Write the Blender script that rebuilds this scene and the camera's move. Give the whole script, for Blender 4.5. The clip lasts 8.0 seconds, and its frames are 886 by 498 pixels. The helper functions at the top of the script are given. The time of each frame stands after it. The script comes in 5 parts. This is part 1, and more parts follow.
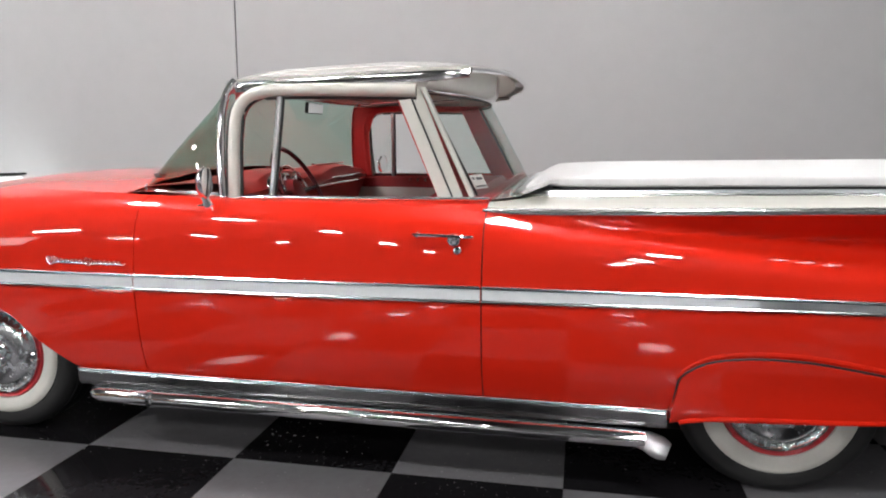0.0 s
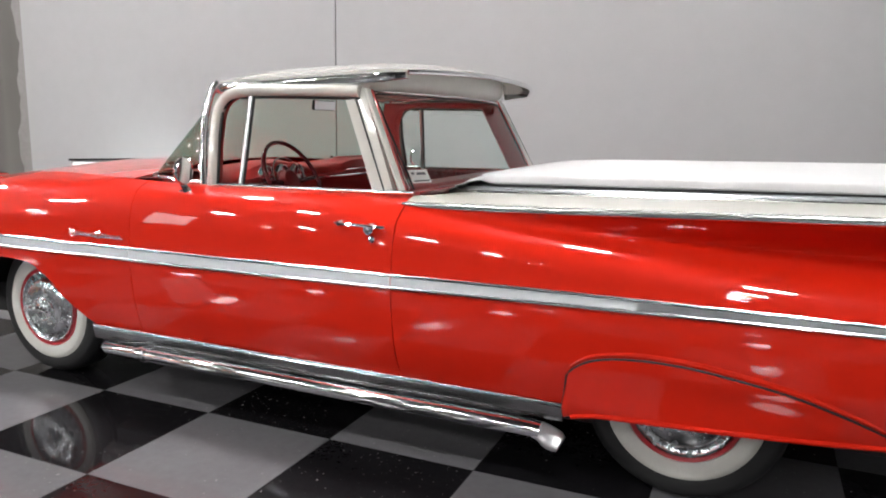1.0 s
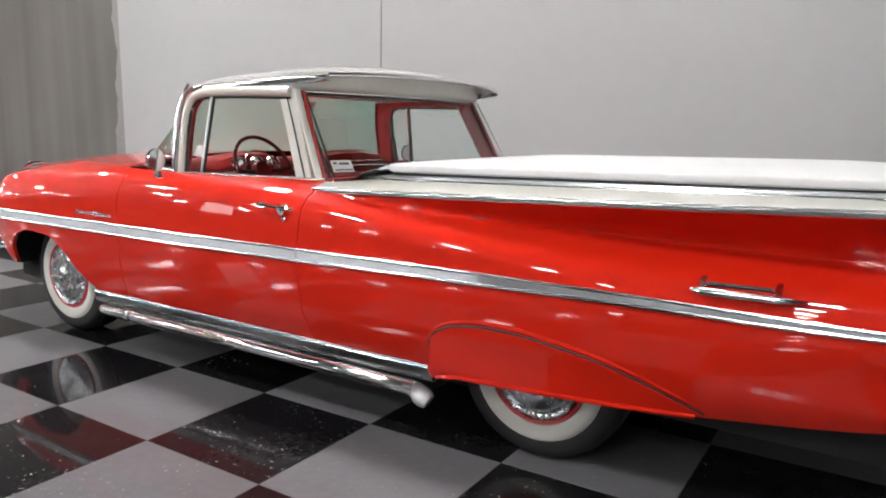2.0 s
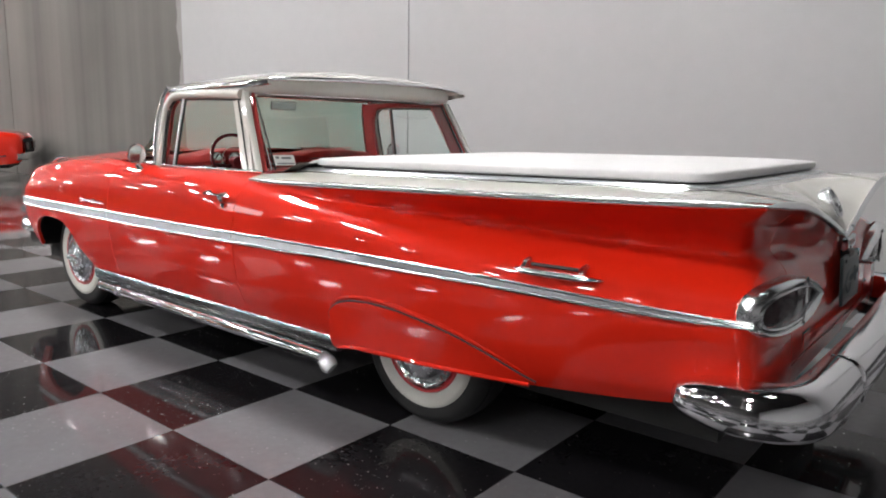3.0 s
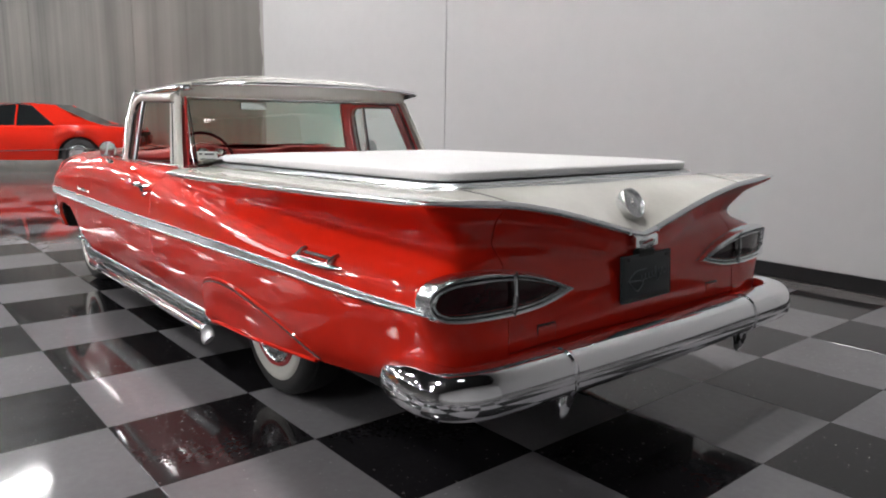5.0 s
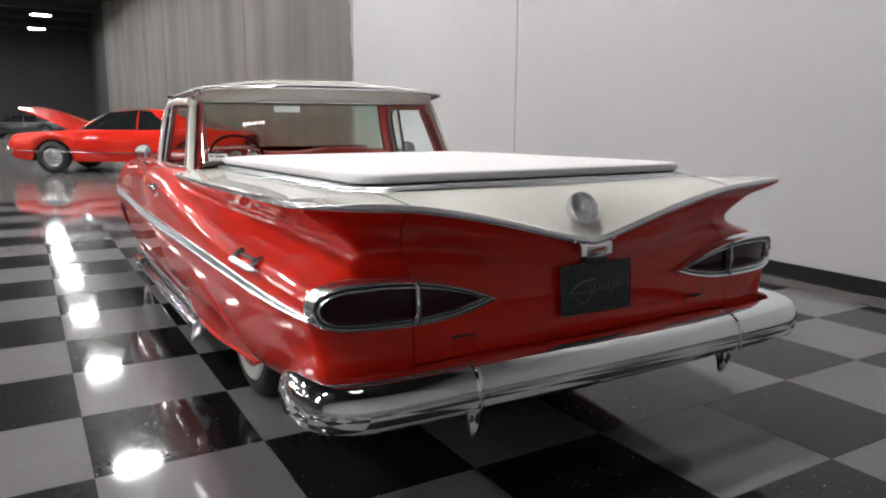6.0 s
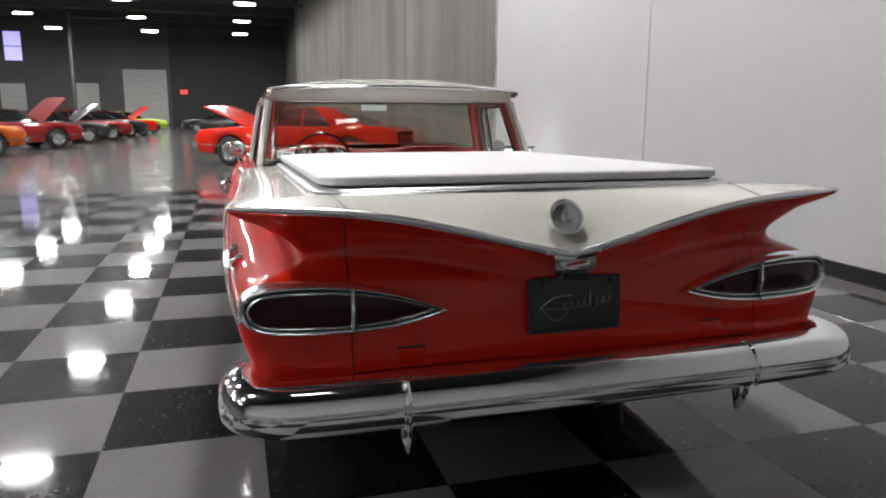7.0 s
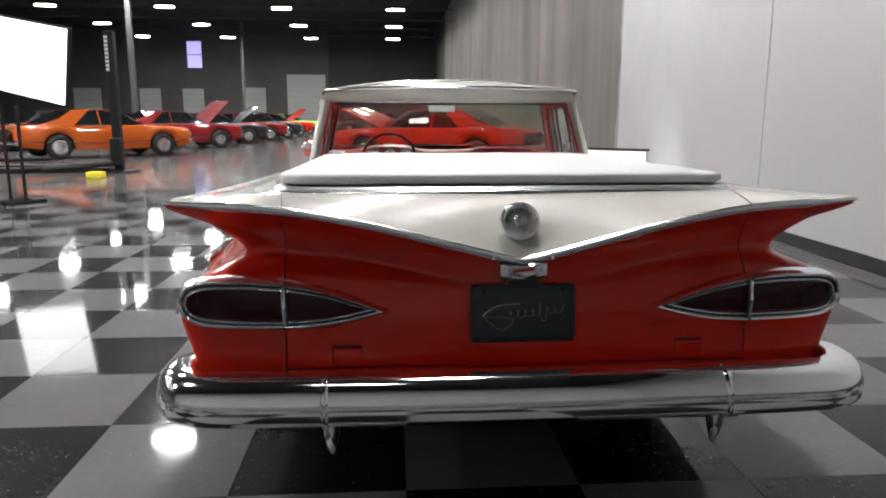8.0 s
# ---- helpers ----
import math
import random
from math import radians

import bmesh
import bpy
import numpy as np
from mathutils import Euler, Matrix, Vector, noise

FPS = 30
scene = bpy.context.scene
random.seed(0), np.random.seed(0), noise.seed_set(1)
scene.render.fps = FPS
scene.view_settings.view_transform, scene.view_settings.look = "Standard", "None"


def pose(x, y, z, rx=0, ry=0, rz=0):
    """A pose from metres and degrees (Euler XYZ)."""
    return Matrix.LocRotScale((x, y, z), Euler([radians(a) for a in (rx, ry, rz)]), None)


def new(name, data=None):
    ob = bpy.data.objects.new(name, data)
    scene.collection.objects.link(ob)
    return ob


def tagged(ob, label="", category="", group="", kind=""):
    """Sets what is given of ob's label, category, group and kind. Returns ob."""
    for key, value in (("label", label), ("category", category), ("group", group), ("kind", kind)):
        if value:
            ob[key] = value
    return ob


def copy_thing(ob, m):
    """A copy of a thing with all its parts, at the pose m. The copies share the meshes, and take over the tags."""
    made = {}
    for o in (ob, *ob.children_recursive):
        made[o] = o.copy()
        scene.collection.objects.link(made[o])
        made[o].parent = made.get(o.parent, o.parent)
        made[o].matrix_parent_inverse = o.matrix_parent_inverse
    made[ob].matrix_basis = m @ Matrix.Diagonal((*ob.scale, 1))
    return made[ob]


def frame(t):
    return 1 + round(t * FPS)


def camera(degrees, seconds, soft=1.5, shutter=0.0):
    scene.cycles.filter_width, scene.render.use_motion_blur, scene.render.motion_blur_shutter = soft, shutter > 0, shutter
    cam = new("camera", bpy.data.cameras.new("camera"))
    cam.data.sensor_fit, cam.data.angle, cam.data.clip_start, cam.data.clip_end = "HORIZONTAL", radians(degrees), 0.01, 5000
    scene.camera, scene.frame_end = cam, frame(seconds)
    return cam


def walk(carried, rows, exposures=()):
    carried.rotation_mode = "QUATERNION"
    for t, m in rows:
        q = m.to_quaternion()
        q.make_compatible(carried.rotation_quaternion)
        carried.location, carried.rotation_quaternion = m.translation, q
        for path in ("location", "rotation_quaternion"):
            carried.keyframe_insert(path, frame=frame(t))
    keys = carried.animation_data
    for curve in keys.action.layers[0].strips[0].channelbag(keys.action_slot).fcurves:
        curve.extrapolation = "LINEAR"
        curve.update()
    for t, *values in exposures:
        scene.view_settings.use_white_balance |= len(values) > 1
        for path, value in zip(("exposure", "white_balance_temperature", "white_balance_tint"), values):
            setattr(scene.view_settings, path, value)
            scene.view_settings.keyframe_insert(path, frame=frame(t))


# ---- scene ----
cam = camera(63.7, 8.0, soft=2.0)
PATH = [
    (0.0, pose(2.248, -3.273, 1.186, 81.16, -0.22, 10.43)),
    (0.5, pose(2.651, -3.251, 1.182, 81.20, -0.97, 17.26)),
    (1.0, pose(3.076, -3.207, 1.215, 80.41, -0.92, 23.28)),
    (1.2, pose(3.254, -3.204, 1.220, 80.26, -1.02, 25.30)),
    (2.3, pose(4.190, -3.112, 1.200, 80.42, -1.05, 34.42)),
    (2.5, pose(4.346, -3.085, 1.197, 80.46, -1.14, 36.04)),
    (3.0, pose(4.732, -2.978, 1.205, 80.33, -1.07, 38.84)),
    (3.5, pose(5.065, -2.863, 1.220, 80.14, -1.06, 42.37)),
    (4.0, pose(5.379, -2.718, 1.226, 80.10, -1.22, 44.35)),
    (4.5, pose(5.610, -2.529, 1.242, 79.87, -1.00, 45.98)),
    (4.7, pose(5.692, -2.450, 1.254, 79.74, -1.00, 47.20)),
    (5.8, pose(6.024, -1.821, 1.264, 79.60, -0.50, 57.35)),
    (6.0, pose(6.098, -1.702, 1.264, 79.61, -0.32, 59.30)),
    (6.5, pose(6.220, -1.372, 1.260, 79.69, -0.57, 65.54)),
    (7.0, pose(6.277, -1.034, 1.282, 79.25, -0.22, 73.41)),
    (7.5, pose(6.281, -0.772, 1.282, 78.90, -1.09, 78.63)),
    (8.0, pose(6.342, -0.404, 1.274, 79.37, -0.14, 85.54)),
]
walk(cam, PATH)

# ---- world and light ----
world = bpy.data.worlds.new("world")
scene.world = world
world.use_nodes = True
world.node_tree.nodes["Background"].inputs[0].default_value = (0.55, 0.57, 0.6, 1)
world.node_tree.nodes["Background"].inputs[1].default_value = 0.01
scene.view_settings.exposure = 0.0
LAMP_GLOW = 196.0


# ---- materials ----
def mat(name, color, rough=0.5, metal=0.0, vary=0.0, scale=6.0, stretch=1.0, bump=0.0, bump_scale=60.0, coat=0.0, rough_vary=0.0,
        glow=0.0, random_tint=0.0, spec=0.5, placed=False, specks=0.0):
    m = bpy.data.materials.new(name)
    m.use_nodes = True
    nt = m.node_tree
    b = nt.nodes["Principled BSDF"]
    b.inputs["Base Color"].default_value = (*color, 1)
    b.inputs["Roughness"].default_value = rough
    b.inputs["Metallic"].default_value = metal
    b.inputs["Coat Weight"].default_value = coat
    b.inputs["Coat Roughness"].default_value = 0.015 if not placed else 0.32
    b.inputs["Specular IOR Level"].default_value = spec
    if glow:
        b.inputs["Emission Color"].default_value = (*color, 1)
        b.inputs["Emission Strength"].default_value = glow
    tc = nt.nodes.new("ShaderNodeTexCoord")
    where = nt.nodes.new("ShaderNodeNewGeometry").outputs["Position"] if placed else tc.outputs["Object"]

    def noise_node(s, detail=4.0, straight=False):
        n = nt.nodes.new("ShaderNodeTexNoise")
        n.inputs["Scale"].default_value = s
        n.inputs["Detail"].default_value = detail
        mp = nt.nodes.new("ShaderNodeMapping")
        mp.inputs["Scale"].default_value = (1, 1, 1 if straight else stretch)
        nt.links.new(where, mp.inputs["Vector"])
        nt.links.new(mp.outputs[0], n.inputs["Vector"])
        return n

    if vary:
        n1, n2 = noise_node(scale), noise_node(scale * 9, straight=True)
        add = nt.nodes.new("ShaderNodeMath")
        add.operation = "ADD"
        nt.links.new(n1.outputs["Fac"], add.inputs[0])
        nt.links.new(n2.outputs["Fac"], add.inputs[1])
        ramp = nt.nodes.new("ShaderNodeMapRange")
        ramp.inputs["From Min"].default_value, ramp.inputs["From Max"].default_value = 0.6, 1.4
        ramp.inputs["To Min"].default_value, ramp.inputs["To Max"].default_value = 1 - vary, 1 + vary
        nt.links.new(add.outputs[0], ramp.inputs["Value"])
        last = ramp.outputs["Result"]
        if random_tint:
            info = nt.nodes.new("ShaderNodeObjectInfo")
            r2 = nt.nodes.new("ShaderNodeMapRange")
            r2.inputs["To Min"].default_value, r2.inputs["To Max"].default_value = 1 - random_tint, 1 + random_tint
            nt.links.new(info.outputs["Random"], r2.inputs["Value"])
            mul = nt.nodes.new("ShaderNodeMath")
            mul.operation = "MULTIPLY"
            nt.links.new(last, mul.inputs[0])
            nt.links.new(r2.outputs["Result"], mul.inputs[1])
            last = mul.outputs[0]
        sc = nt.nodes.new("ShaderNodeVectorMath")
        sc.operation = "SCALE"
        sc.inputs[0].default_value = color
        nt.links.new(last, sc.inputs["Scale"])
        shade = sc.outputs[0]
        if specks:
            # pale scuffs and grit, thicker in some patches than in others
            grit, patch = noise_node(55, 2.0, True), noise_node(1.3, 3.0, True)
            lift = nt.nodes.new("ShaderNodeMath")
            lift.operation = "MULTIPLY_ADD"
            lift.inputs[1].default_value = 0.35
            nt.links.new(patch.outputs["Fac"], lift.inputs[0])
            nt.links.new(grit.outputs["Fac"], lift.inputs[2])
            cut = nt.nodes.new("ShaderNodeMapRange")
            cut.inputs["From Min"].default_value, cut.inputs["From Max"].default_value = 0.875, 0.94
            cut.inputs["To Max"].default_value = specks
            nt.links.new(lift.outputs[0], cut.inputs["Value"])
            mixer = nt.nodes.new("ShaderNodeMix")
            mixer.data_type = "RGBA"
            mixer.inputs["B"].default_value = (0.5, 0.48, 0.48, 1)
            nt.links.new(cut.outputs["Result"], mixer.inputs["Factor"])
            nt.links.new(shade, mixer.inputs["A"])
            shade = mixer.outputs["Result"]
        nt.links.new(shade, b.inputs["Base Color"])
    if rough_vary:
        n3 = noise_node(scale * 2.3)
        r3 = nt.nodes.new("ShaderNodeMapRange")
        r3.inputs["From Min"].default_value, r3.inputs["From Max"].default_value = 0.3, 0.7
        r3.inputs["To Min"].default_value, r3.inputs["To Max"].default_value = max(rough - rough_vary, 0.01), rough + rough_vary
        nt.links.new(n3.outputs["Fac"], r3.inputs["Value"])
        nt.links.new(r3.outputs["Result"], b.inputs["Roughness"])
    if bump:
        n4 = noise_node(bump_scale, 6.0, True)
        bp = nt.nodes.new("ShaderNodeBump")
        bp.inputs["Strength"].default_value = bump
        bp.inputs["Distance"].default_value = 0.01
        nt.links.new(n4.outputs["Fac"], bp.inputs["Height"])
        nt.links.new(bp.outputs["Normal"], b.inputs["Normal"])
    return m


def glass_mat(name, tint, rough=0.0, edge=0.9):
    m = bpy.data.materials.new(name)
    m.use_nodes = True
    nt = m.node_tree
    nt.nodes.remove(nt.nodes["Principled BSDF"])
    tr = nt.nodes.new("ShaderNodeBsdfTransparent")
    tr.inputs[0].default_value = (*tint, 1)
    gl = nt.nodes.new("ShaderNodeBsdfGlossy")
    gl.inputs["Roughness"].default_value = rough
    gl.inputs["Color"].default_value = (1, 1, 1, 1)
    lw = nt.nodes.new("ShaderNodeLayerWeight")
    lw.inputs["Blend"].default_value = 0.5
    pw = nt.nodes.new("ShaderNodeMath")
    pw.operation = "POWER"
    pw.inputs[1].default_value = 5.0
    nt.links.new(lw.outputs["Facing"], pw.inputs[0])
    fr = nt.nodes.new("ShaderNodeMath")
    fr.operation = "MULTIPLY_ADD"
    fr.inputs[1].default_value, fr.inputs[2].default_value = edge, 0.07
    nt.links.new(pw.outputs[0], fr.inputs[0])
    mx = nt.nodes.new("ShaderNodeMixShader")
    nt.links.new(fr.outputs[0], mx.inputs[0])
    nt.links.new(tr.outputs[0], mx.inputs[1])
    nt.links.new(gl.outputs[0], mx.inputs[2])
    nt.links.new(mx.outputs[0], nt.nodes["Material Output"].inputs[0])
    return m


def concrete_mat(name, color):
    """Cast concrete: broad and narrow upright streaks, cloudy stains and fine pores."""
    m = bpy.data.materials.new(name)
    m.use_nodes = True
    nt = m.node_tree
    b = nt.nodes["Principled BSDF"]
    b.inputs["Roughness"].default_value = 0.75
    where = nt.nodes.new("ShaderNodeNewGeometry").outputs["Position"]

    def layer(scale, detail, weight, last):
        mp = nt.nodes.new("ShaderNodeMapping")
        mp.inputs["Scale"].default_value = scale
        n = nt.nodes.new("ShaderNodeTexNoise")
        n.inputs["Scale"].default_value = 1.0
        n.inputs["Detail"].default_value = detail
        nt.links.new(where, mp.inputs["Vector"])
        nt.links.new(mp.outputs[0], n.inputs["Vector"])
        mad = nt.nodes.new("ShaderNodeMath")
        mad.operation = "MULTIPLY_ADD"
        mad.inputs[1].default_value = weight
        nt.links.new(n.outputs["Fac"], mad.inputs[0])
        if last is None:
            mad.inputs[2].default_value = 1.0 - 0.5 * (1.1 + 0.7 + 0.6 + 0.10)
        else:
            nt.links.new(last, mad.inputs[2])
        return mad.outputs[0], n

    total, _ = layer((0.8, 1.0, 0.05), 2.0, 1.1, None)
    total, _ = layer((3.2, 1.0, 0.10), 3.0, 0.7, total)
    total, _ = layer((0.45, 1.0, 0.5), 4.0, 0.6, total)
    total, pores = layer((38.0, 38.0, 30.0), 3.0, 0.10, total)
    sc = nt.nodes.new("ShaderNodeVectorMath")
    sc.operation = "SCALE"
    sc.inputs[0].default_value = color
    nt.links.new(total, sc.inputs["Scale"])
    nt.links.new(sc.outputs[0], b.inputs["Base Color"])
    bp = nt.nodes.new("ShaderNodeBump")
    bp.inputs["Strength"].default_value, bp.inputs["Distance"].default_value = 0.1, 0.01
    nt.links.new(pores.outputs["Fac"], bp.inputs["Height"])
    nt.links.new(bp.outputs["Normal"], b.inputs["Normal"])
    return m


RED = mat("red_paint", (0.64, 0.0185, 0.0068), 0.35, vary=0.04, scale=3, coat=1.0, spec=0.05)
WHITE = mat("white_paint", (0.58, 0.567, 0.52), 0.25, vary=0.04, scale=4, coat=0.8)
CHROME = mat("chrome", (0.90, 0.905, 0.92), 0.08, 1.0, rough_vary=0.03, scale=5, bump=0.01, bump_scale=14)
SPEAR = mat("silver_white_insert", (0.64, 0.665, 0.685), 0.3, 0.0, vary=0.04, scale=8)
SILLMETAL = mat("dull_bright_metal", (0.24, 0.24, 0.245), 0.22, 1.0, rough_vary=0.05, scale=6)
TRIM = mat("bright_trim", (0.80, 0.81, 0.82), 0.2, 1.0, rough_vary=0.04, scale=9)
SATIN = mat("satin_chrome", (0.80, 0.81, 0.82), 0.22, 1.0, rough_vary=0.05, scale=20)
STICKER = mat("paper_label", (0.75, 0.75, 0.73), 0.6)
INK = mat("grey_ink", (0.12, 0.12, 0.13), 0.6)
STEEL = mat("brushed_aluminium", (0.62, 0.64, 0.66), 0.28, 0.9, vary=0.05, scale=8)
VINYL = mat("white_vinyl", (0.60, 0.595, 0.60), 0.55, vary=0.04, scale=5, bump=0.12, bump_scale=220)
RUBBER = mat("black_rubber", (0.012, 0.012, 0.0125), 0.6, vary=0.2, scale=9, bump=0.1)
SEAL = mat("black_seal", (0.012, 0.012, 0.012), 0.5)
WHITEWALL = mat("whitewall", (0.60, 0.59, 0.55), 0.45, vary=0.05, scale=12)
RIMRED = mat("red_rim", (0.42, 0.012, 0.02), 0.3, coat=0.6, vary=0.05)
INTRED = mat("red_vinyl", (0.30, 0.018, 0.022), 0.42, vary=0.08, scale=7, bump=0.1, bump_scale=200)
INTPAINT = mat("red_cabin_paint", (0.50, 0.032, 0.03), 0.35, vary=0.06, scale=6, coat=0.3)
DASHRED = mat("red_dash_pad", (0.52, 0.05, 0.045), 0.4, vary=0.08, scale=7, bump=0.08, bump_scale=200)
HUB = mat("bright_hub_metal", (0.66, 0.67, 0.69), 0.24, 1.0, vary=0.06, scale=14, rough_vary=0.06)
EMBLEM = mat("pale_emblem_metal", (0.80, 0.81, 0.82), 0.22, 0.85, vary=0.08, scale=30)
SATINGREY = mat("dull_pipe_metal", (0.34, 0.34, 0.35), 0.35, 0.9, vary=0.1, scale=20)
INTDARK = mat("dark_red_carpet", (0.10, 0.01, 0.012), 0.9, vary=0.2, scale=20, bump=0.3)
INTWHITE = mat("white_trim_vinyl", (0.66, 0.64, 0.60), 0.45, vary=0.05)
HEADLINER = mat("headliner", (0.62, 0.60, 0.55), 0.8, vary=0.05)
UNDER = mat("underbody_black", (0.012, 0.012, 0.012), 0.8, vary=0.2)
LENS = mat("tail_lens", (0.03, 0.003, 0.005), 0.2, vary=0.2, scale=30, coat=0.25, spec=0.25)
PLATE = mat("plate_black", (0.018, 0.024, 0.028), 0.35, vary=0.2, scale=15)
PLATEMARK = mat("plate_marking", (0.09, 0.105, 0.115), 0.5)
GLASS = glass_mat("clear_glass", (0.92, 0.95, 0.93))
TINTGLASS = glass_mat("green_tinted_glass", (0.50, 0.64, 0.57), edge=0.2)
REARGLASS = glass_mat("pale_tinted_glass", (0.80, 0.87, 0.83), edge=0.35)
WALLPAINT = mat("white_wall_panel", (0.405, 0.402, 0.407), 0.42, vary=0.03, scale=0.7, bump=0.05, bump_scale=30, rough_vary=0.08)
CONCRETE = concrete_mat("concrete_wall", (0.132, 0.124, 0.113))
PALEPATCH = mat("old_pale_paint", (0.25, 0.24, 0.228), 0.7, vary=0.15, scale=2.0, stretch=0.3, bump=0.1, bump_scale=40)
POLISHED = mat("polished_concrete", (0.115, 0.108, 0.106), 0.14, vary=0.16, scale=0.6, rough_vary=0.04, spec=0.27)
TILE_LIGHT = mat("grey_tile", (0.132, 0.129, 0.137), 0.062, vary=0.10, scale=3, rough_vary=0.02, random_tint=0.06, spec=0.13, coat=0.10, bump=0.01, bump_scale=8, placed=True, specks=0.3)
TILE_DARK = mat("black_tile", (0.0075, 0.007, 0.008), 0.062, vary=0.35, scale=5, rough_vary=0.02, random_tint=0.2, spec=0.16, coat=0.14, bump=0.01, bump_scale=8, placed=True, specks=0.5)
WHEELRED = mat("wheel_red", (0.09, 0.010, 0.013), 0.25, coat=0.5, vary=0.05)
HALLWALL = mat("grey_hall_wall", (0.36, 0.36, 0.365), 0.7, vary=0.1, scale=0.5)
BASEBOARD = mat("black_baseboard", (0.012, 0.012, 0.013), 0.3, vary=0.2)
DARKWALL = mat("dark_grey_wall", (0.06, 0.06, 0.0595), 0.8, vary=0.2, scale=0.5)
# shade of the unlit far corner, put into the base colour
UNLITWALL = mat("unlit_corner_dark", (0.026, 0.026, 0.027), 0.8, vary=0.25, scale=0.5)
DARKSTEEL = mat("black_steel", (0.012, 0.012, 0.013), 0.65, vary=0.2, spec=0.25)
CEIL = mat("black_ceiling", (0.012, 0.012, 0.013), 0.85, vary=0.3, scale=0.5)
ORANGE = mat("orange_paint", (0.46, 0.085, 0.008), 0.35, vary=0.05, coat=1.0, spec=0.1)
DARKRED = mat("dark_red_paint", (0.22, 0.008, 0.012), 0.35, vary=0.05, coat=1.0, spec=0.1)
BLACKPAINT = mat("black_paint", (0.012, 0.012, 0.014), 0.3, vary=0.1, coat=1.0)
LIME = mat("lime_paint", (0.35, 0.55, 0.04), 0.35, vary=0.05, coat=1.0)
DARKGLASS = mat("dark_car_glass", (0.012, 0.014, 0.015), 0.04, spec=0.8)
HOODLINER = mat("pale_hood_underside", (0.55, 0.56, 0.58), 0.5, vary=0.1)
JOIST = mat("dark_joist_steel", (0.045, 0.045, 0.045), 0.6, vary=0.1)
COLUMN = mat("grey_column", (0.07, 0.07, 0.07), 0.6, vary=0.1)
ROLLER = mat("pale_roller_door", (0.30, 0.31, 0.30), 0.6, vary=0.06)
YELLOW = mat("yellow_foam", (0.75, 0.62, 0.02), 0.6, vary=0.06)
WHITELETTER = mat("white_lettering", (0.6, 0.6, 0.6), 0.6)
SCREENGLOW = mat("light_panel_glow", (1.0, 1.0, 1.0), 0.5, glow=4.2)
SOFTGLOW = mat("soft_light_glow", (0.93, 1.0, 0.99), 0.5, glow=7.0)
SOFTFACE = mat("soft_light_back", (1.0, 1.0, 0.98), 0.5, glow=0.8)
SKYGLOW = mat("daylight_window", (0.50, 0.46, 0.95), 0.4, glow=0.95)
STRIPGLOW = mat("strip_lamp_glow", (1.0, 0.99, 0.98), 0.5, glow=14.0)
SIGNGLOW = mat("red_sign_glow", (1.0, 0.05, 0.05), 0.4, glow=1.5)
LAMPGLOW = mat("lamp_diffuser", (1.0, 0.985, 0.975), 0.5, glow=LAMP_GLOW)


# ---- mesh helpers ----
def pchip(xs, ys):
    xs, ys = np.array(xs, float), np.array(ys, float)
    h, d = np.diff(xs), np.diff(ys) / np.diff(xs)
    m = np.zeros(len(xs))
    m[0], m[-1] = d[0], d[-1]
    for i in range(1, len(xs) - 1):
        if d[i - 1] * d[i] > 0:
            w1, w2 = 2 * h[i] + h[i - 1], h[i] + 2 * h[i - 1]
            m[i] = (w1 + w2) / (w1 / d[i - 1] + w2 / d[i])

    def f(x):
        x = min(max(x, xs[0]), xs[-1])
        i = min(int(np.searchsorted(xs, x, "right")) - 1, len(xs) - 2)
        t = (x - xs[i]) / h[i]
        return float((2 * t**3 - 3 * t**2 + 1) * ys[i] + (t**3 - 2 * t**2 + t) * h[i] * m[i]
                     + (-2 * t**3 + 3 * t**2) * ys[i + 1] + (t**3 - t**2) * h[i] * m[i + 1])
    return f


def part(name, bm, material, parent, label="", smooth=40.0, thick=0.0, bevel=0.0, pivot=None):
    """Links a bmesh as one mesh object under a thing or a part. thick: folds the open edges inwards, away from pivot's side."""
    if pivot is None:
        bmesh.ops.recalc_face_normals(bm, faces=bm.faces)
    else:
        bm.normal_update()
        if sum(f.calc_area() * f.normal.dot((f.calc_center_median() - Vector(pivot)).normalized()) for f in bm.faces) < 0:
            bmesh.ops.reverse_faces(bm, faces=bm.faces)
    if thick:
        bm.normal_update()
        edges = [e for e in bm.edges if e.is_boundary]
        made = {}
        for v in {v for e in edges for v in e.verts}:
            made[v] = bm.verts.new(v.co - v.normal * thick)
        for e in edges:
            a, b = e.verts
            bm.faces.new((b, a, made[a], made[b]))
    me = bpy.data.meshes.new(name)
    bm.to_mesh(me)
    bm.free()
    me.materials.append(material)
    if smooth:
        me.shade_smooth()
        me.set_sharp_from_angle(angle=radians(smooth))
    ob = new(name, me)
    ob.parent = parent
    if bevel:
        s = ob.modifiers.new("edge", "BEVEL")
        s.width, s.segments, s.limit_method = bevel, 2, "ANGLE"
    if label:
        ob["label"] = label
    return ob


def thing(name, label, category, group="", kind="", at=None):
    ob = new(name)
    ob.empty_display_size = 0.1
    if at is not None:
        ob.matrix_basis = at
    return tagged(ob, label, category, group, kind)


def solid(name, bm, material, label, category, group="", kind="", **kw):
    return tagged(part(name, bm, material, None, **kw), label, category, group, kind)


def sheet(rows, close=False):
    bm = bmesh.new()
    add_sheet(bm, rows, close)
    return bm


def add_sheet(bm, rows, close=False):
    vs = [[bm.verts.new(p) for p in r] for r in rows]
    for a, b in zip(vs, vs[1:]):
        n = len(a)
        for i in range(n if close else n - 1):
            j = (i + 1) % n
            try:
                bm.faces.new((a[i], a[j], b[j], b[i]))
            except ValueError:
                pass
    return vs


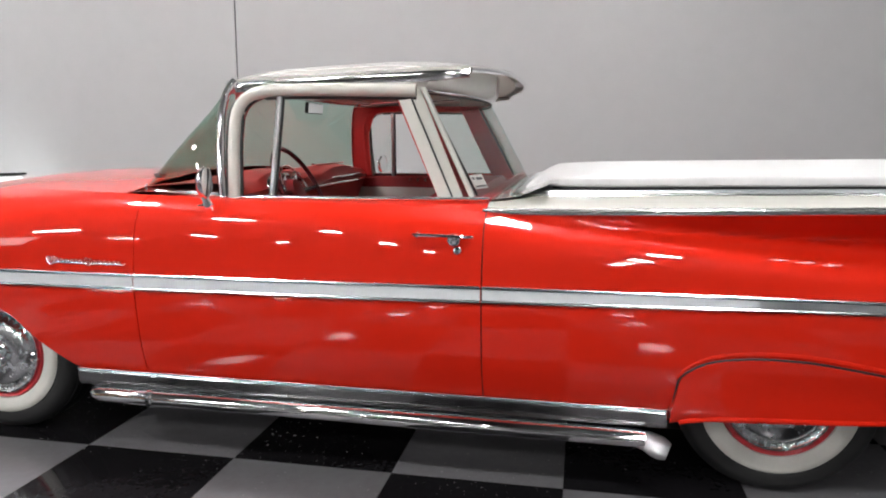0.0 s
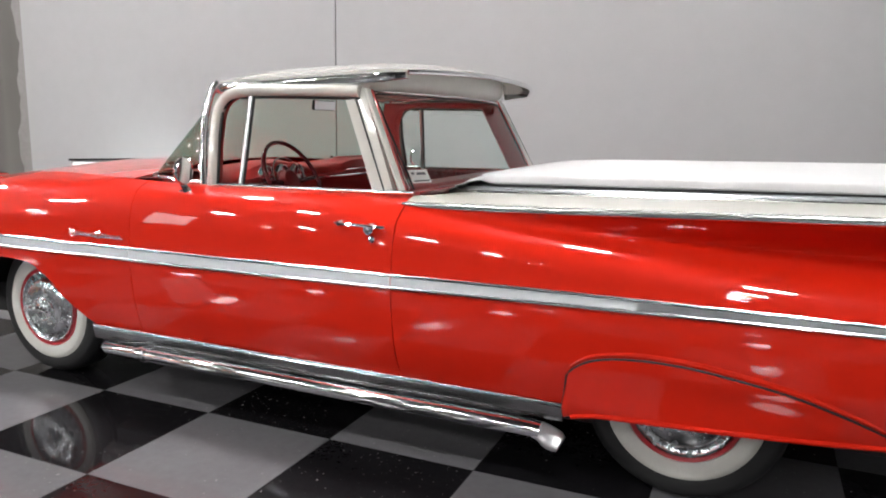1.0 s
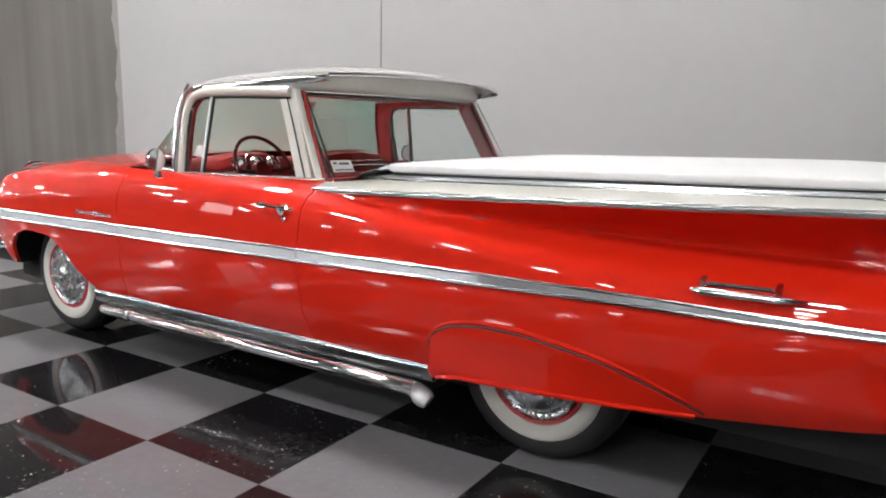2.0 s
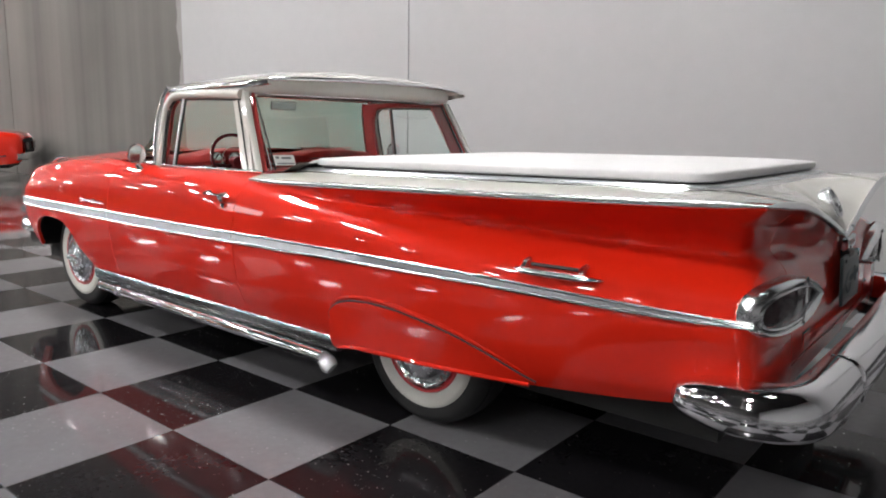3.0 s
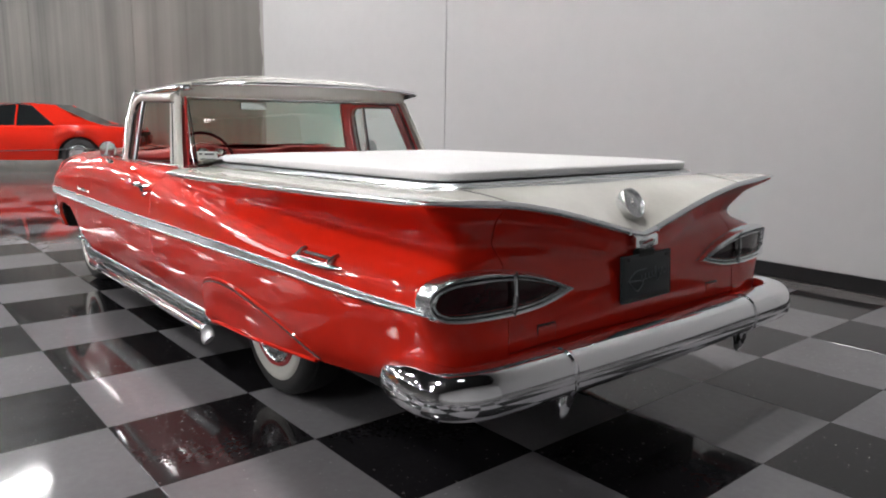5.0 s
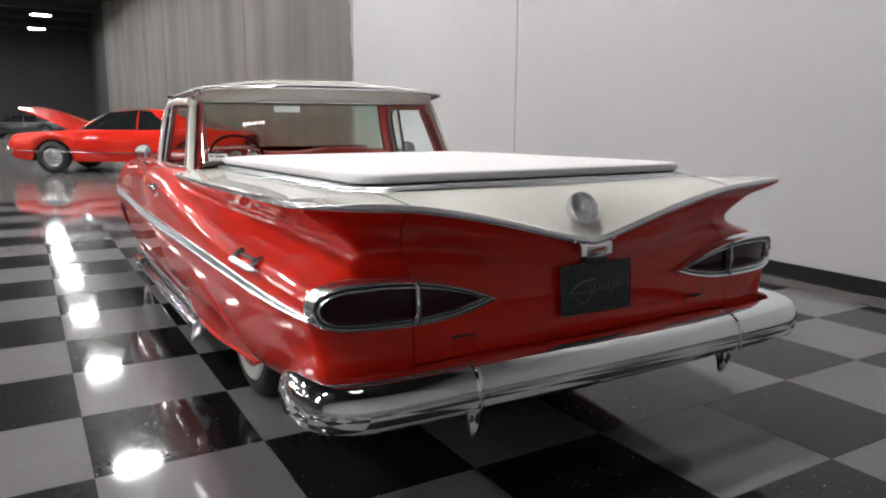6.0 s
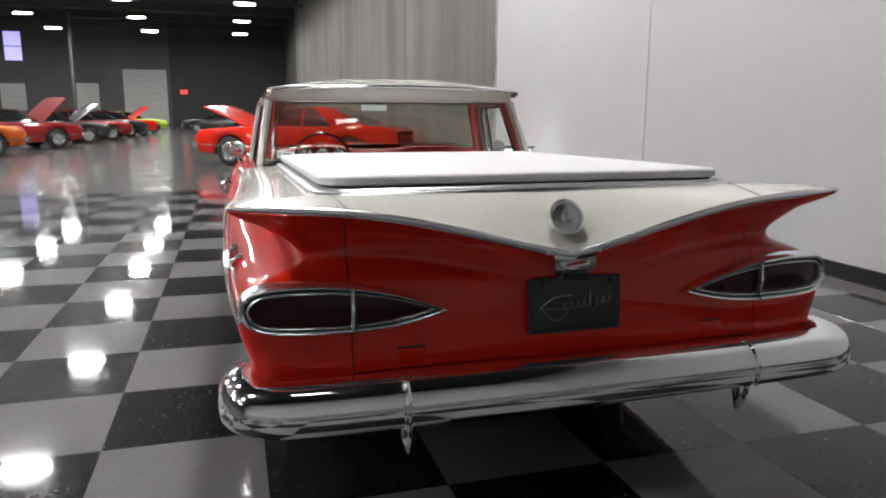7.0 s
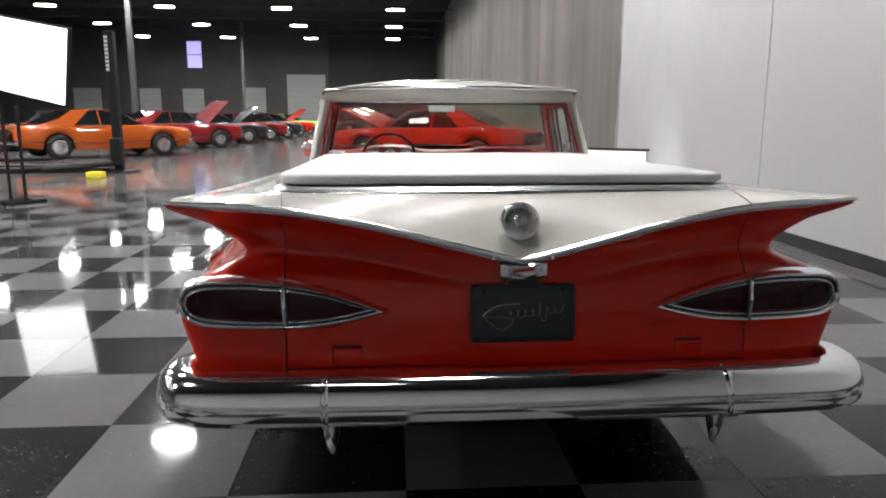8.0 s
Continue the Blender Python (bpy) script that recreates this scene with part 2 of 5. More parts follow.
def tube(bm, pts, r, sides=10, flat=1.0, up=(0, 0, 1), cap=True):
    """A rod along pts; r a number or one per point; flat scales it along up."""
    pts = [Vector(p) for p in pts]
    rs = [float(a) for a in r] if isinstance(r, (list, tuple)) else [float(r)] * len(pts)
    up = Vector(up)
    rows = []
    for i, p in enumerate(pts):
        d = (pts[min(i + 1, len(pts) - 1)] - pts[max(i - 1, 0)]).normalized()
        s = d.cross(up)
        s = s.normalized() if s.length > 1e-4 else Vector((1, 0, 0))
        u = s.cross(d).normalized()
        rows.append([p + rs[i] * (math.cos(a) * s + flat * math.sin(a) * u) for a in (2 * math.pi * k / sides for k in range(sides))])
    vs = add_sheet(bm, rows, True)
    if cap:
        bm.faces.new(vs[0])
        bm.faces.new(vs[-1])
    return bm


def rod(pts, r, sides=10, flat=1.0, up=(0, 0, 1)):
    return tube(bmesh.new(), pts, r, sides, flat, up)


def lathe(profile, axis="y", seg=40, centre=(0, 0, 0)):
    """Turns (radius, along) pairs round an axis."""
    bm = bmesh.new()
    rows = []
    for r, a in profile:
        row = []
        for k in range(seg):
            c, s = math.cos(2 * math.pi * k / seg), math.sin(2 * math.pi * k / seg)
            p = {"y": (r * c, a, r * s), "x": (a, r * c, r * s), "z": (r * c, r * s, a)}[axis]
            row.append(Vector(p) + Vector(centre))
        rows.append(row)
    add_sheet(bm, rows, True)
    return bm


def box(x0, x1, y0, y1, z0, z1, bm=None):
    bm = bm or bmesh.new()
    v = [bm.verts.new((x, y, z)) for x in (x0, x1) for y in (y0, y1) for z in (z0, z1)]
    for f in ((0, 1, 3, 2), (4, 6, 7, 5), (0, 4, 5, 1), (2, 3, 7, 6), (0, 2, 6, 4), (1, 5, 7, 3)):
        bm.faces.new([v[i] for i in f])
    return bm


def smooth_path(pts, n):
    """n points along a smooth line through pts."""
    pts = [Vector(p) for p in pts]
    s = [0.0]
    for a, b in zip(pts, pts[1:]):
        s.append(s[-1] + (b - a).length)
    fs = [pchip(s, [p[k] for p in pts]) for k in range(3)]
    return [Vector([f(s[-1] * i / (n - 1)) for f in fs]) for i in range(n)]
# ---- the hall ----
WALL_Y, WALL_X, FAR_X, EAST, TOP = 3.63, -6.01, -56.0, 13.0, 8.2
solid("floor", box(FAR_X, EAST, -32, WALL_Y + 0.6, -0.2, -0.006), POLISHED, "polished grey concrete hall floor", "floor", kind="structure", smooth=0)
wall = thing("wall_north", "light grey painted panel wall with a dark vertical joint", "wall", kind="structure")
for x0, x1 in ((WALL_X, -1.150), (-1.134, 5.4), (5.416, EAST)):
    part("panel", box(x0, x1, WALL_Y, WALL_Y + 0.2, 0, TOP), WALLPAINT, wall, smooth=0)
part("joint", box(-1.165, -1.12, WALL_Y + 0.012, WALL_Y + 0.15, 0, TOP), SEAL, wall, "dark joint strip", smooth=0)
solid("baseboard", box(WALL_X, EAST, WALL_Y - 0.014, WALL_Y - 0.001, 0, 0.12), BASEBOARD, "black rubber baseboard along the panel wall", "baseboard", kind="structure", smooth=0)
concrete = thing("wall_west", "bare grey concrete wall of tall cast panels", "wall", kind="structure")
JOINTS = [WALL_X - 0.022, -7.33] + [-13.04 - 5.7 * i for i in range(6)] + [-44.6]
for i in range(8):
    part("panel", box(JOINTS[i + 1] + 0.006, JOINTS[i] - 0.006, WALL_Y + 0.03 + 0.008 * (i % 2), WALL_Y + 0.4, 0, TOP), CONCRETE, concrete, smooth=0)
patch_rows = []
for k in range(70):
    z = 0.001 + (TOP - 0.002) * k / 69
    reach = 0.17 + 0.05 * math.sin(z * 2.1) + 0.03 * math.sin(z * 7.3 + 1) + 0.02 * math.sin(z * 19.0)
    patch_rows.append([(WALL_X - 0.023, WALL_Y + 0.026, z), (WALL_X - 0.023 - reach, WALL_Y + 0.027, z)])
part("paint_edge", sheet(patch_rows), PALEPATCH, concrete, "ragged pale edge of old paint", smooth=0)
# near-black wall pieces added for the shade in the far corner
solid("wall_return", box(FAR_X, -44.61, WALL_Y + 0.06, WALL_Y + 0.4, 0, TOP), UNLITWALL, "wall past the concrete, darkened as an unlit corner", "wall", kind="structure", smooth=0)
solid("wall_bay", box(FAR_X + 0.002, FAR_X + 0.2, -5.2, WALL_Y + 0.058, 0, TOP), UNLITWALL, "end of the far wall, darkened as an unlit corner", "wall", kind="structure", smooth=0)
solid("wall_far", box(FAR_X - 0.3, FAR_X, -32, WALL_Y + 0.6, 0, TOP), DARKWALL, "dark grey wall at the far end of the hall", "wall", kind="structure", smooth=0)
solid("wall_south", box(FAR_X, EAST, -32.3, -32, 0, TOP), DARKWALL, "dark grey side wall of the hall", "wall", kind="structure", smooth=0)
solid("wall_east", box(EAST, EAST + 0.3, -32, WALL_Y + 0.6, 0, TOP), HALLWALL, "grey painted end wall of the hall", "wall", kind="structure", smooth=0)
solid("ceiling", box(FAR_X, EAST, -32, WALL_Y + 0.6, TOP, TOP + 0.2), CEIL, "black painted hall ceiling", "ceiling", kind="structure", smooth=0)


def ceiling_lamp(x, y):
    lamp = thing("ceiling_lamp", "white high-bay ceiling lamp, switched on", "lamp", group="hall ceiling lamps", at=pose(x, y, 6.8))
    part("housing", slab(-0.36, 0.36, 0.54, 0.34, 0.0, 0.14), DARKSTEEL, lamp)
    part("diffuser", slab(-0.31, 0.31, 0.50, 0.30, -0.02, 0.002), LAMPGLOW, lamp, "glowing white diffuser")
    for sy in (-0.4, 0.4):
        part("rod", rod([(0, sy, 0.13), (0, sy, TOP - 6.8 + 0.01)], 0.008, 6), DARKSTEEL, lamp)
    return lamp


def rounded(x0, x1, w, r, n=6):
    pts = []
    for cx, cy, a0 in ((x1 - r, w - r, 0), (x0 + r, w - r, 90), (x0 + r, -w + r, 180), (x1 - r, -w + r, 270)):
        for k in range(n + 1):
            a = radians(a0 + 90 * k / n)
            pts.append((cx + r * math.cos(a), cy + r * math.sin(a)))
    return pts


def slab(x0, x1, w, r, z0, z1, edge=0.012, rise=0.0, crown=0.0, n=6):
    """A slab with rounded corners; rise lifts it along x, crown domes its top."""
    bm = bmesh.new()
    rows = []
    for inset, z in ((0.01, z0), (0, z0 + 0.006), (0, z1 - edge), (edge * 0.4, z1 - edge * 0.3), (edge * 1.4, z1)):
        rows.append([(x, y, z + rise * (x - x1)) for x, y in rounded(x0 + inset, x1 - inset, w - inset, r, n)])
    cx = (x0 + x1) / 2
    if crown:
        for k in (0.92, 0.8, 0.6, 0.4, 0.2):
            rows.append([(cx + (p[0] - cx) * k, p[1] * k, z1 + rise * (cx + (p[0] - cx) * k - x1) + crown * (1 - k ** 4)) for p in rows[4]])
    vs = add_sheet(bm, rows, True)
    bm.faces.new(vs[-1])
    bm.faces.new(vs[0])
    return bm


first_lamp = ceiling_lamp(-33.5, 0.15)
for i in range(-2, 6):
    for j in range(5):
        if (i, j) == (5, 0):
            copy_thing(first_lamp, pose(2.0, 0.15, 6.8))
        elif (i, j) != (0, 0) and (j < 4 or i > 1):
            copy_thing(first_lamp, pose(-33.5 + 7.5 * i, 0.15 - 6.0 * j, 6.8))

for x in (5.14, 5.38, 5.62):
    strip = thing("strip_lamp", "slim white strip lamp hung from the ceiling", "lamp", group="strip lamps", at=pose(x, -0.95, 6.8, 0, 0, -7.5))
    part("housing", box(-0.06, 0.06, -0.48, 0.48, 0.0, 0.08), DARKSTEEL, strip, bevel=0.01)
    part("diffuser", box(-0.045, 0.045, -0.45, 0.45, -0.02, 0.001), STRIPGLOW, strip, "glowing white diffuser")
    for y in (-0.36, 0.36):
        part("rod", rod([(0, y, 0.07), (0, y, TOP - 6.8 + 0.01)], 0.008, 6), DARKSTEEL, strip)

# ---- the pickup ----
CAR = thing("car", "red and white classic pickup coupe with chrome trim and whitewalls", "car")

# side section by station: lists of (z, half width), bottom to top
STATIONS = {
    -0.80: [(0.42, 0.66), (0.46, 0.7), (0.55, 0.74), (0.66, 0.76), (0.73, 0.755), (0.78, 0.73), (0.83, 0.73), (0.849, 0.659), (0.86, 0.58)],
    -0.72: [(0.4, 0.86), (0.46, 0.89), (0.55, 0.925), (0.66, 0.945), (0.73, 0.935), (0.785, 0.9), (0.85, 0.87), (0.8765, 0.789), (0.895, 0.7)],
    -0.50: [(0.38, 0.93), (0.44, 0.955), (0.54, 0.98), (0.66, 0.99), (0.74, 0.985), (0.81, 0.945), (0.885, 0.895), (0.914, 0.8115), (0.935, 0.72)],
    0.00: [(0.3, 0.95), (0.38, 0.98), (0.52, 1.005), (0.67, 1.012), (0.79, 1.0), (0.87, 0.965), (0.935, 0.897), (0.962, 0.828), (0.98, 0.74)],
    0.55: [(0.27, 0.94), (0.34, 0.975), (0.5, 1.01), (0.67, 1.022), (0.80, 1.01), (0.88, 0.99), (0.935, 0.956), (0.962, 0.925), (0.982, 0.88)],
    1.00: [(0.27, 0.94), (0.34, 0.98), (0.5, 1.025), (0.67, 1.04), (0.80, 1.03), (0.88, 1.012), (0.93, 0.986), (0.952, 0.958), (0.966, 0.922)],
    1.60: [(0.27, 0.94), (0.34, 0.985), (0.5, 1.045), (0.67, 1.062), (0.80, 1.052), (0.88, 1.034), (0.93, 1.008), (0.952, 0.98), (0.966, 0.945)],
    2.00: [(0.27, 0.94), (0.34, 0.99), (0.5, 1.05), (0.67, 1.068), (0.80, 1.057), (0.875, 1.035), (0.915, 1.003), (0.932, 0.975), (0.945, 0.955)],
    2.50: [(0.27, 0.94), (0.34, 0.99), (0.5, 1.05), (0.67, 1.07), (0.79, 1.06), (0.845, 1.04), (0.874, 1.003), (0.890, 0.952), (0.955, 0.974)],
    3.00: [(0.3, 0.97), (0.37, 1), (0.5, 1.05), (0.67, 1.068), (0.765, 1.055), (0.82, 1.02), (0.851, 0.962), (0.869, 0.89), (0.97, 0.985)],
    3.50: [(0.34, 0.965), (0.4, 1), (0.51, 1.04), (0.67, 1.062), (0.745, 1.048), (0.796, 1.008), (0.829, 0.93), (0.85, 0.838), (0.985, 1.0)],
    4.00: [(0.4, 0.95), (0.46, 0.985), (0.55, 1.01), (0.68, 1.042), (0.745, 1.028), (0.79, 0.985), (0.822, 0.905), (0.844, 0.842), (1.005, 1.022)],
    4.25: [(0.46, 0.96), (0.5, 0.985), (0.58, 0.99), (0.69, 1.025), (0.745, 1.015), (0.788, 0.962), (0.822, 0.895), (0.85, 0.838), (1.018, 1.045)],
}
XS = sorted(STATIONS)
ZF = [pchip(XS, [STATIONS[x][k][0] for x in XS]) for k in range(9)]
YF = [pchip(XS, [STATIONS[x][k][1] for x in XS]) for k in range(9)]


def blurred(a, sigma, axis):
    """Evens a table out along one axis, with its ends held."""
    r = int(3 * sigma)
    w = np.exp(-0.5 * (np.arange(-r, r + 1) / sigma) ** 2)
    w /= w.sum()
    a = np.moveaxis(a, axis, 0)
    head, tail = 2 * a[0] - a[r:0:-1], 2 * a[-1] - a[-2:-r - 2:-1]
    p = np.concatenate([head, a, tail])
    return np.moveaxis(sum(w[k] * p[k:k + len(a)] for k in range(2 * r + 1)), 0, axis)


GX, GT = np.arange(-0.80, 4.2501, 0.02), np.linspace(0, 1, 81)
ZF = [(lambda x, t=blurred(np.array([f(x) for x in GX]), 5, 0): float(np.interp(x, GX, t))) for f in ZF]
YF = [(lambda x, t=blurred(np.array([f(x) for x in GX]), 5, 0): float(np.interp(x, GX, t))) for f in YF]
TABLE = []
for gx in GX:
    prof = pchip([f(gx) for f in ZF], [f(gx) for f in YF])
    TABLE.append([prof(ZF[0](gx) + (ZF[8](gx) - ZF[0](gx)) * t) for t in GT])
TABLE = blurred(blurred(np.array(TABLE), 0.9, 1), 3.0, 0)


def side_y(x, z):
    """Half width of the body at a station and height."""
    i = min(max((x + 0.80) / 0.02, 0.0), len(GX) - 1.001)
    t = min(max((z - ZF[0](x)) / (ZF[8](x) - ZF[0](x)), 0.0), 0.9999) * 80
    a, b, u, v = int(i), int(t), i - int(i), t - int(t)
    return float((TABLE[a, b] * (1 - v) + TABLE[a, b + 1] * v) * (1 - u) + (TABLE[a + 1, b] * (1 - v) + TABLE[a + 1, b + 1] * v) * u)


ARCH = pchip([-0.40, -0.37, -0.28, -0.14, 0.06, 0.18, 0.30, 0.47, 0.60], [0.385, 0.47, 0.56, 0.595, 0.585, 0.53, 0.42, 0.315, 0.29])


def bottom_z(x):
    return ARCH(x) if -0.40 < x < 0.60 else ZF[0](x)


def side_panel(x0, x1, s, n, m=34, low=None, high=None, out=0.0):
    rows = []
    for i in range(n):
        x = x0 + (x1 - x0) * i / (n - 1)
        za, zb = (low or bottom_z)(x), (high or ZF[8])(x)
        zs = [za + (zb - za) * j / (m - 1) for j in range(m)]
        rows.append([(x, s * (side_y(x, z) + out), z) for z in zs])
    return sheet(rows)


TAIL_X = 4.08
for s in (-1, 1):
    piv = (1.8, 0, 0.7)
    part("front_fender", side_panel(-0.80, 0.717, s, 76), RED, CAR, thick=0.02, pivot=piv)
    door = part("door", side_panel(0.721, 1.9655, s, 50), RED, CAR, thick=0.02, pivot=piv)
    ledge = lambda a, b: sheet([[(x, s * (YF[8](x) + (0.866 - YF[8](x)) * k), ZF[8](x) + (0.975 - ZF[8](x)) * k ** 0.7) for k in np.linspace(0, 1, 6)] for x in np.linspace(a, b, 24)])
    part("door_top", ledge(0.721, 1.9655), RED, door, pivot=(1.3, 0, 0))
    part("fender_top", ledge(0.60, 0.717), RED, CAR, pivot=(0.7, 0, 0))
    part("rear_fender", side_panel(1.9695, TAIL_X, s, 90, 64), RED, CAR, thick=0.004, pivot=piv)
    part("gap_liner", side_panel(0.66, 2.02, s, 12, 10, out=-0.018, high=lambda x: 0.95), SEAL, CAR)
    # handle, button and mirror of the door
    part("door_handle", rod(smooth_path([(1.745, s * 1.060, 0.880), (1.765, s * 1.072, 0.881), (1.82, s * 1.078, 0.881), (1.90, s * 1.078, 0.879), (1.935, s * 1.055, 0.876)], 16), 0.008, 8, flat=0.75), CHROME, door)
    part("handle_base", rod([(1.876, s * 1.03, 0.868), (1.876, s * 1.064, 0.866), (1.876, s * 1.070, 0.865)], [0.022, 0.021, 0.014], 14), CHROME, door)
    part("handle_base", rod([(1.757, s * 1.035, 0.879), (1.757, s * 1.066, 0.880)], [0.013, 0.009], 10), CHROME, door)
    part("lock_button", rod([(1.888, s * 1.03, 0.832), (1.888, s * 1.060, 0.831), (1.888, s * 1.064, 0.831)], [0.014, 0.013, 0.008], 12), CHROME, door)
    # spear along the side in three lengths
    for x0, x1 in ((-0.70, 0.716), (0.722, 1.964), (1.97, 2.80), (2.80, 4.235)):
        lo = pchip([-1, 0.72, 1.97, 2.58, 3.0, 3.4, 3.75, 4.0, 4.23], [0.643, 0.654, 0.672, 0.681, 0.686, 0.688, 0.685, 0.686, 0.694])
        hi = pchip([-1, -0.45, 0.72, 1.97, 2.58, 3.0, 3.42, 3.75, 4.0, 4.23], [0.662, 0.693, 0.703, 0.717, 0.720, 0.719, 0.715, 0.708, 0.704, 0.702])
        n = 50 if x0 > 1.9 else 26
        spear = part("spear", side_panel(x0, x1, s, n, 5, low=lo, high=hi, out=0.006), SPEAR if x0 < 2.5 else STEEL, CAR, "silver white side spear" if x0 < 2.5 else "bright metal side spear", thick=0.006, pivot=piv)
        for edge in (lo, hi):
            part("spear_edge", rod([(x, s * (side_y(min(x, 4.25), edge(x)) + 0.007), edge(x)) for x in np.linspace(x0, x1, n)], 0.006, 6), TRIM, spear, "chrome edge moulding")
part("underbody", box(-0.62, 4.1, -0.80, 0.80, 0.25, 0.40), UNDER, CAR, smooth=0)
for s in (-1, 1):
    part("inner_fender", box(-0.62, 0.62, min(s * 0.3, s * 0.60), max(s * 0.3, s * 0.60), 0.3, 0.8), UNDER, CAR, smooth=0)
    part("inner_fender", box(-0.66, -0.43, min(s * 0.55, s * 0.91), max(s * 0.55, s * 0.91), 0.36, 0.75), UNDER, CAR, smooth=0)
    part("inner_fender", box(-0.5, 0.7, min(s * 0.5, s * 0.90), max(s * 0.5, s * 0.90), 0.69, 0.8), UNDER, CAR, smooth=0)

# hood and nose
rows = []
for i in range(24):
    x = -0.80 + 1.42 * i / 23
    w, z = YF[8](x), ZF[8](x)
    c = pchip([-0.8, -0.5, 0, 0.65], [0.875, 0.965, 1.03, 1.045])(x)
    rows.append([(x, w * (2 * j / 16 - 1), z + (c - z) * (1 - abs(2 * j / 16 - 1) ** 2.2)) for j in range(17)])
part("hood", sheet(rows), RED, CAR, pivot=(0, 0, 0.2))
part("nose", sheet([[(-0.80, y, 0.42), (-0.83, y, 0.6), (-0.83, y, 0.76), (-0.80, y, 0.865)] for y in np.linspace(-0.72, 0.72, 12)]), RED, CAR)
part("cowl", sheet([[(x, y, 0.985 + 0.02 * (1 - abs(y) / 0.87)) for x in (0.6, 0.75, 0.9, 1.02)] for y in np.linspace(-0.86, 0.86, 9)]), RED, CAR)
for s in (-1, 1):
    orn = part("fender_ornament", rod(smooth_path([(-0.66, s * 0.72, 0.915), (-0.55, s * 0.72, 0.95), (-0.40, s * 0.73, 0.955)], 10), [0.004, 0.007, 0.009, 0.01, 0.01, 0.01, 0.009, 0.007, 0.005, 0.003], 8), CHROME, CAR)
    # a flowing script of bright metal, as a plain wavy line
    part("fender_script", rod([(x, s * (side_y(x, 0.742) + 0.004), 0.742 + (0.015 if t % 64 < 14 else 0.007) * math.sin(t * 0.785)) for t in range(129) for x in [0.37 + 0.31 * t / 128 + 0.010 * math.cos(t * 0.785)]], 0.0024, 5), TRIM, CAR)

# roof
def roof_rows(n=26, m=31):
    rows = []
    for i in range(n):
        u = -1 + 2 * i / (n - 1)
        row = []
        for j in range(m):
            v = 2 * j / (m - 1) - 1
            front, rear = 0.93 - 0.06 * (1 - v * v) + 0.06 * abs(v) ** 6, 1.880 + 0.120 * (1 - abs(v) ** 3.2)
            x = front + (rear - front) * (u + 1) / 2
            y = v * (0.79 - 0.02 * max(0.0, (abs(u) - 0.7) / 0.3) ** 2)
            back = min(1.0, max(0.0, (x - 1.1) / 0.8))
            edge = 1.402 + 0.029 * back * back * (3 - 2 * back) - 0.010 * max(0.0, (1.15 - x) / 0.2) + 0.026 * (1 - v * v) * (1 - 0.5 * abs(u) ** 4)
            row.append((x, y, edge + 0.062 * ((1 - abs(u) ** 4.0) ** 0.6 if u < 0 else 1 - 0.92 * u ** 1.8) * (1 - abs(v) ** 2.8) ** 0.85))
        rows.append(row)
    return rows


RR = roof_rows()
roof = part("roof", sheet(RR), WHITE, CAR, "white painted roof with rear overhang", thick=0.016, pivot=(1.4, 0, 1.0))
part("roof_underside", sheet([[(p[0], p[1] * 0.985, p[2] - 0.016) for p in r] for r in RR[1:-1]]), HEADLINER, CAR, "cream headliner")
edge_l, edge_r, edge_b = [Vector(r[0]) for r in RR], [Vector(r[-1]) for r in RR], [Vector(p) for p in RR[-1]]
for s, e in ((-1, edge_l), (1, edge_r)):
    side = [p + Vector((0, s * 0.004, -0.016)) for p in e]
    rows = [[p + Vector((0, s * o, h)) for o, h in ((-0.012, 0.006), (0.005, 0.004), (0.009, -0.004 - 0.008 * k), (0.003, -0.012 - 0.020 * k), (-0.02, -0.014 - 0.020 * k))]
            for p, k in ((p, max(0.2, min(1.0, (1.93 - p.x) / 0.2))) for p in side)]
    part("drip_moulding", sheet(rows), CHROME, roof, "wide stainless drip moulding")
part("rear_moulding", rod([p + Vector((0.003, 0, -0.012)) for p in edge_b], 0.0095, 10, flat=1.0), CHROME, roof)
part("front_moulding", rod([Vector(p) + Vector((-0.004, 0, -0.014)) for p in RR[0]], 0.012, 8), TRIM, roof)

# greenhouse
def ywin(z):
    return 0.875 - 0.19 * (z - 0.97)


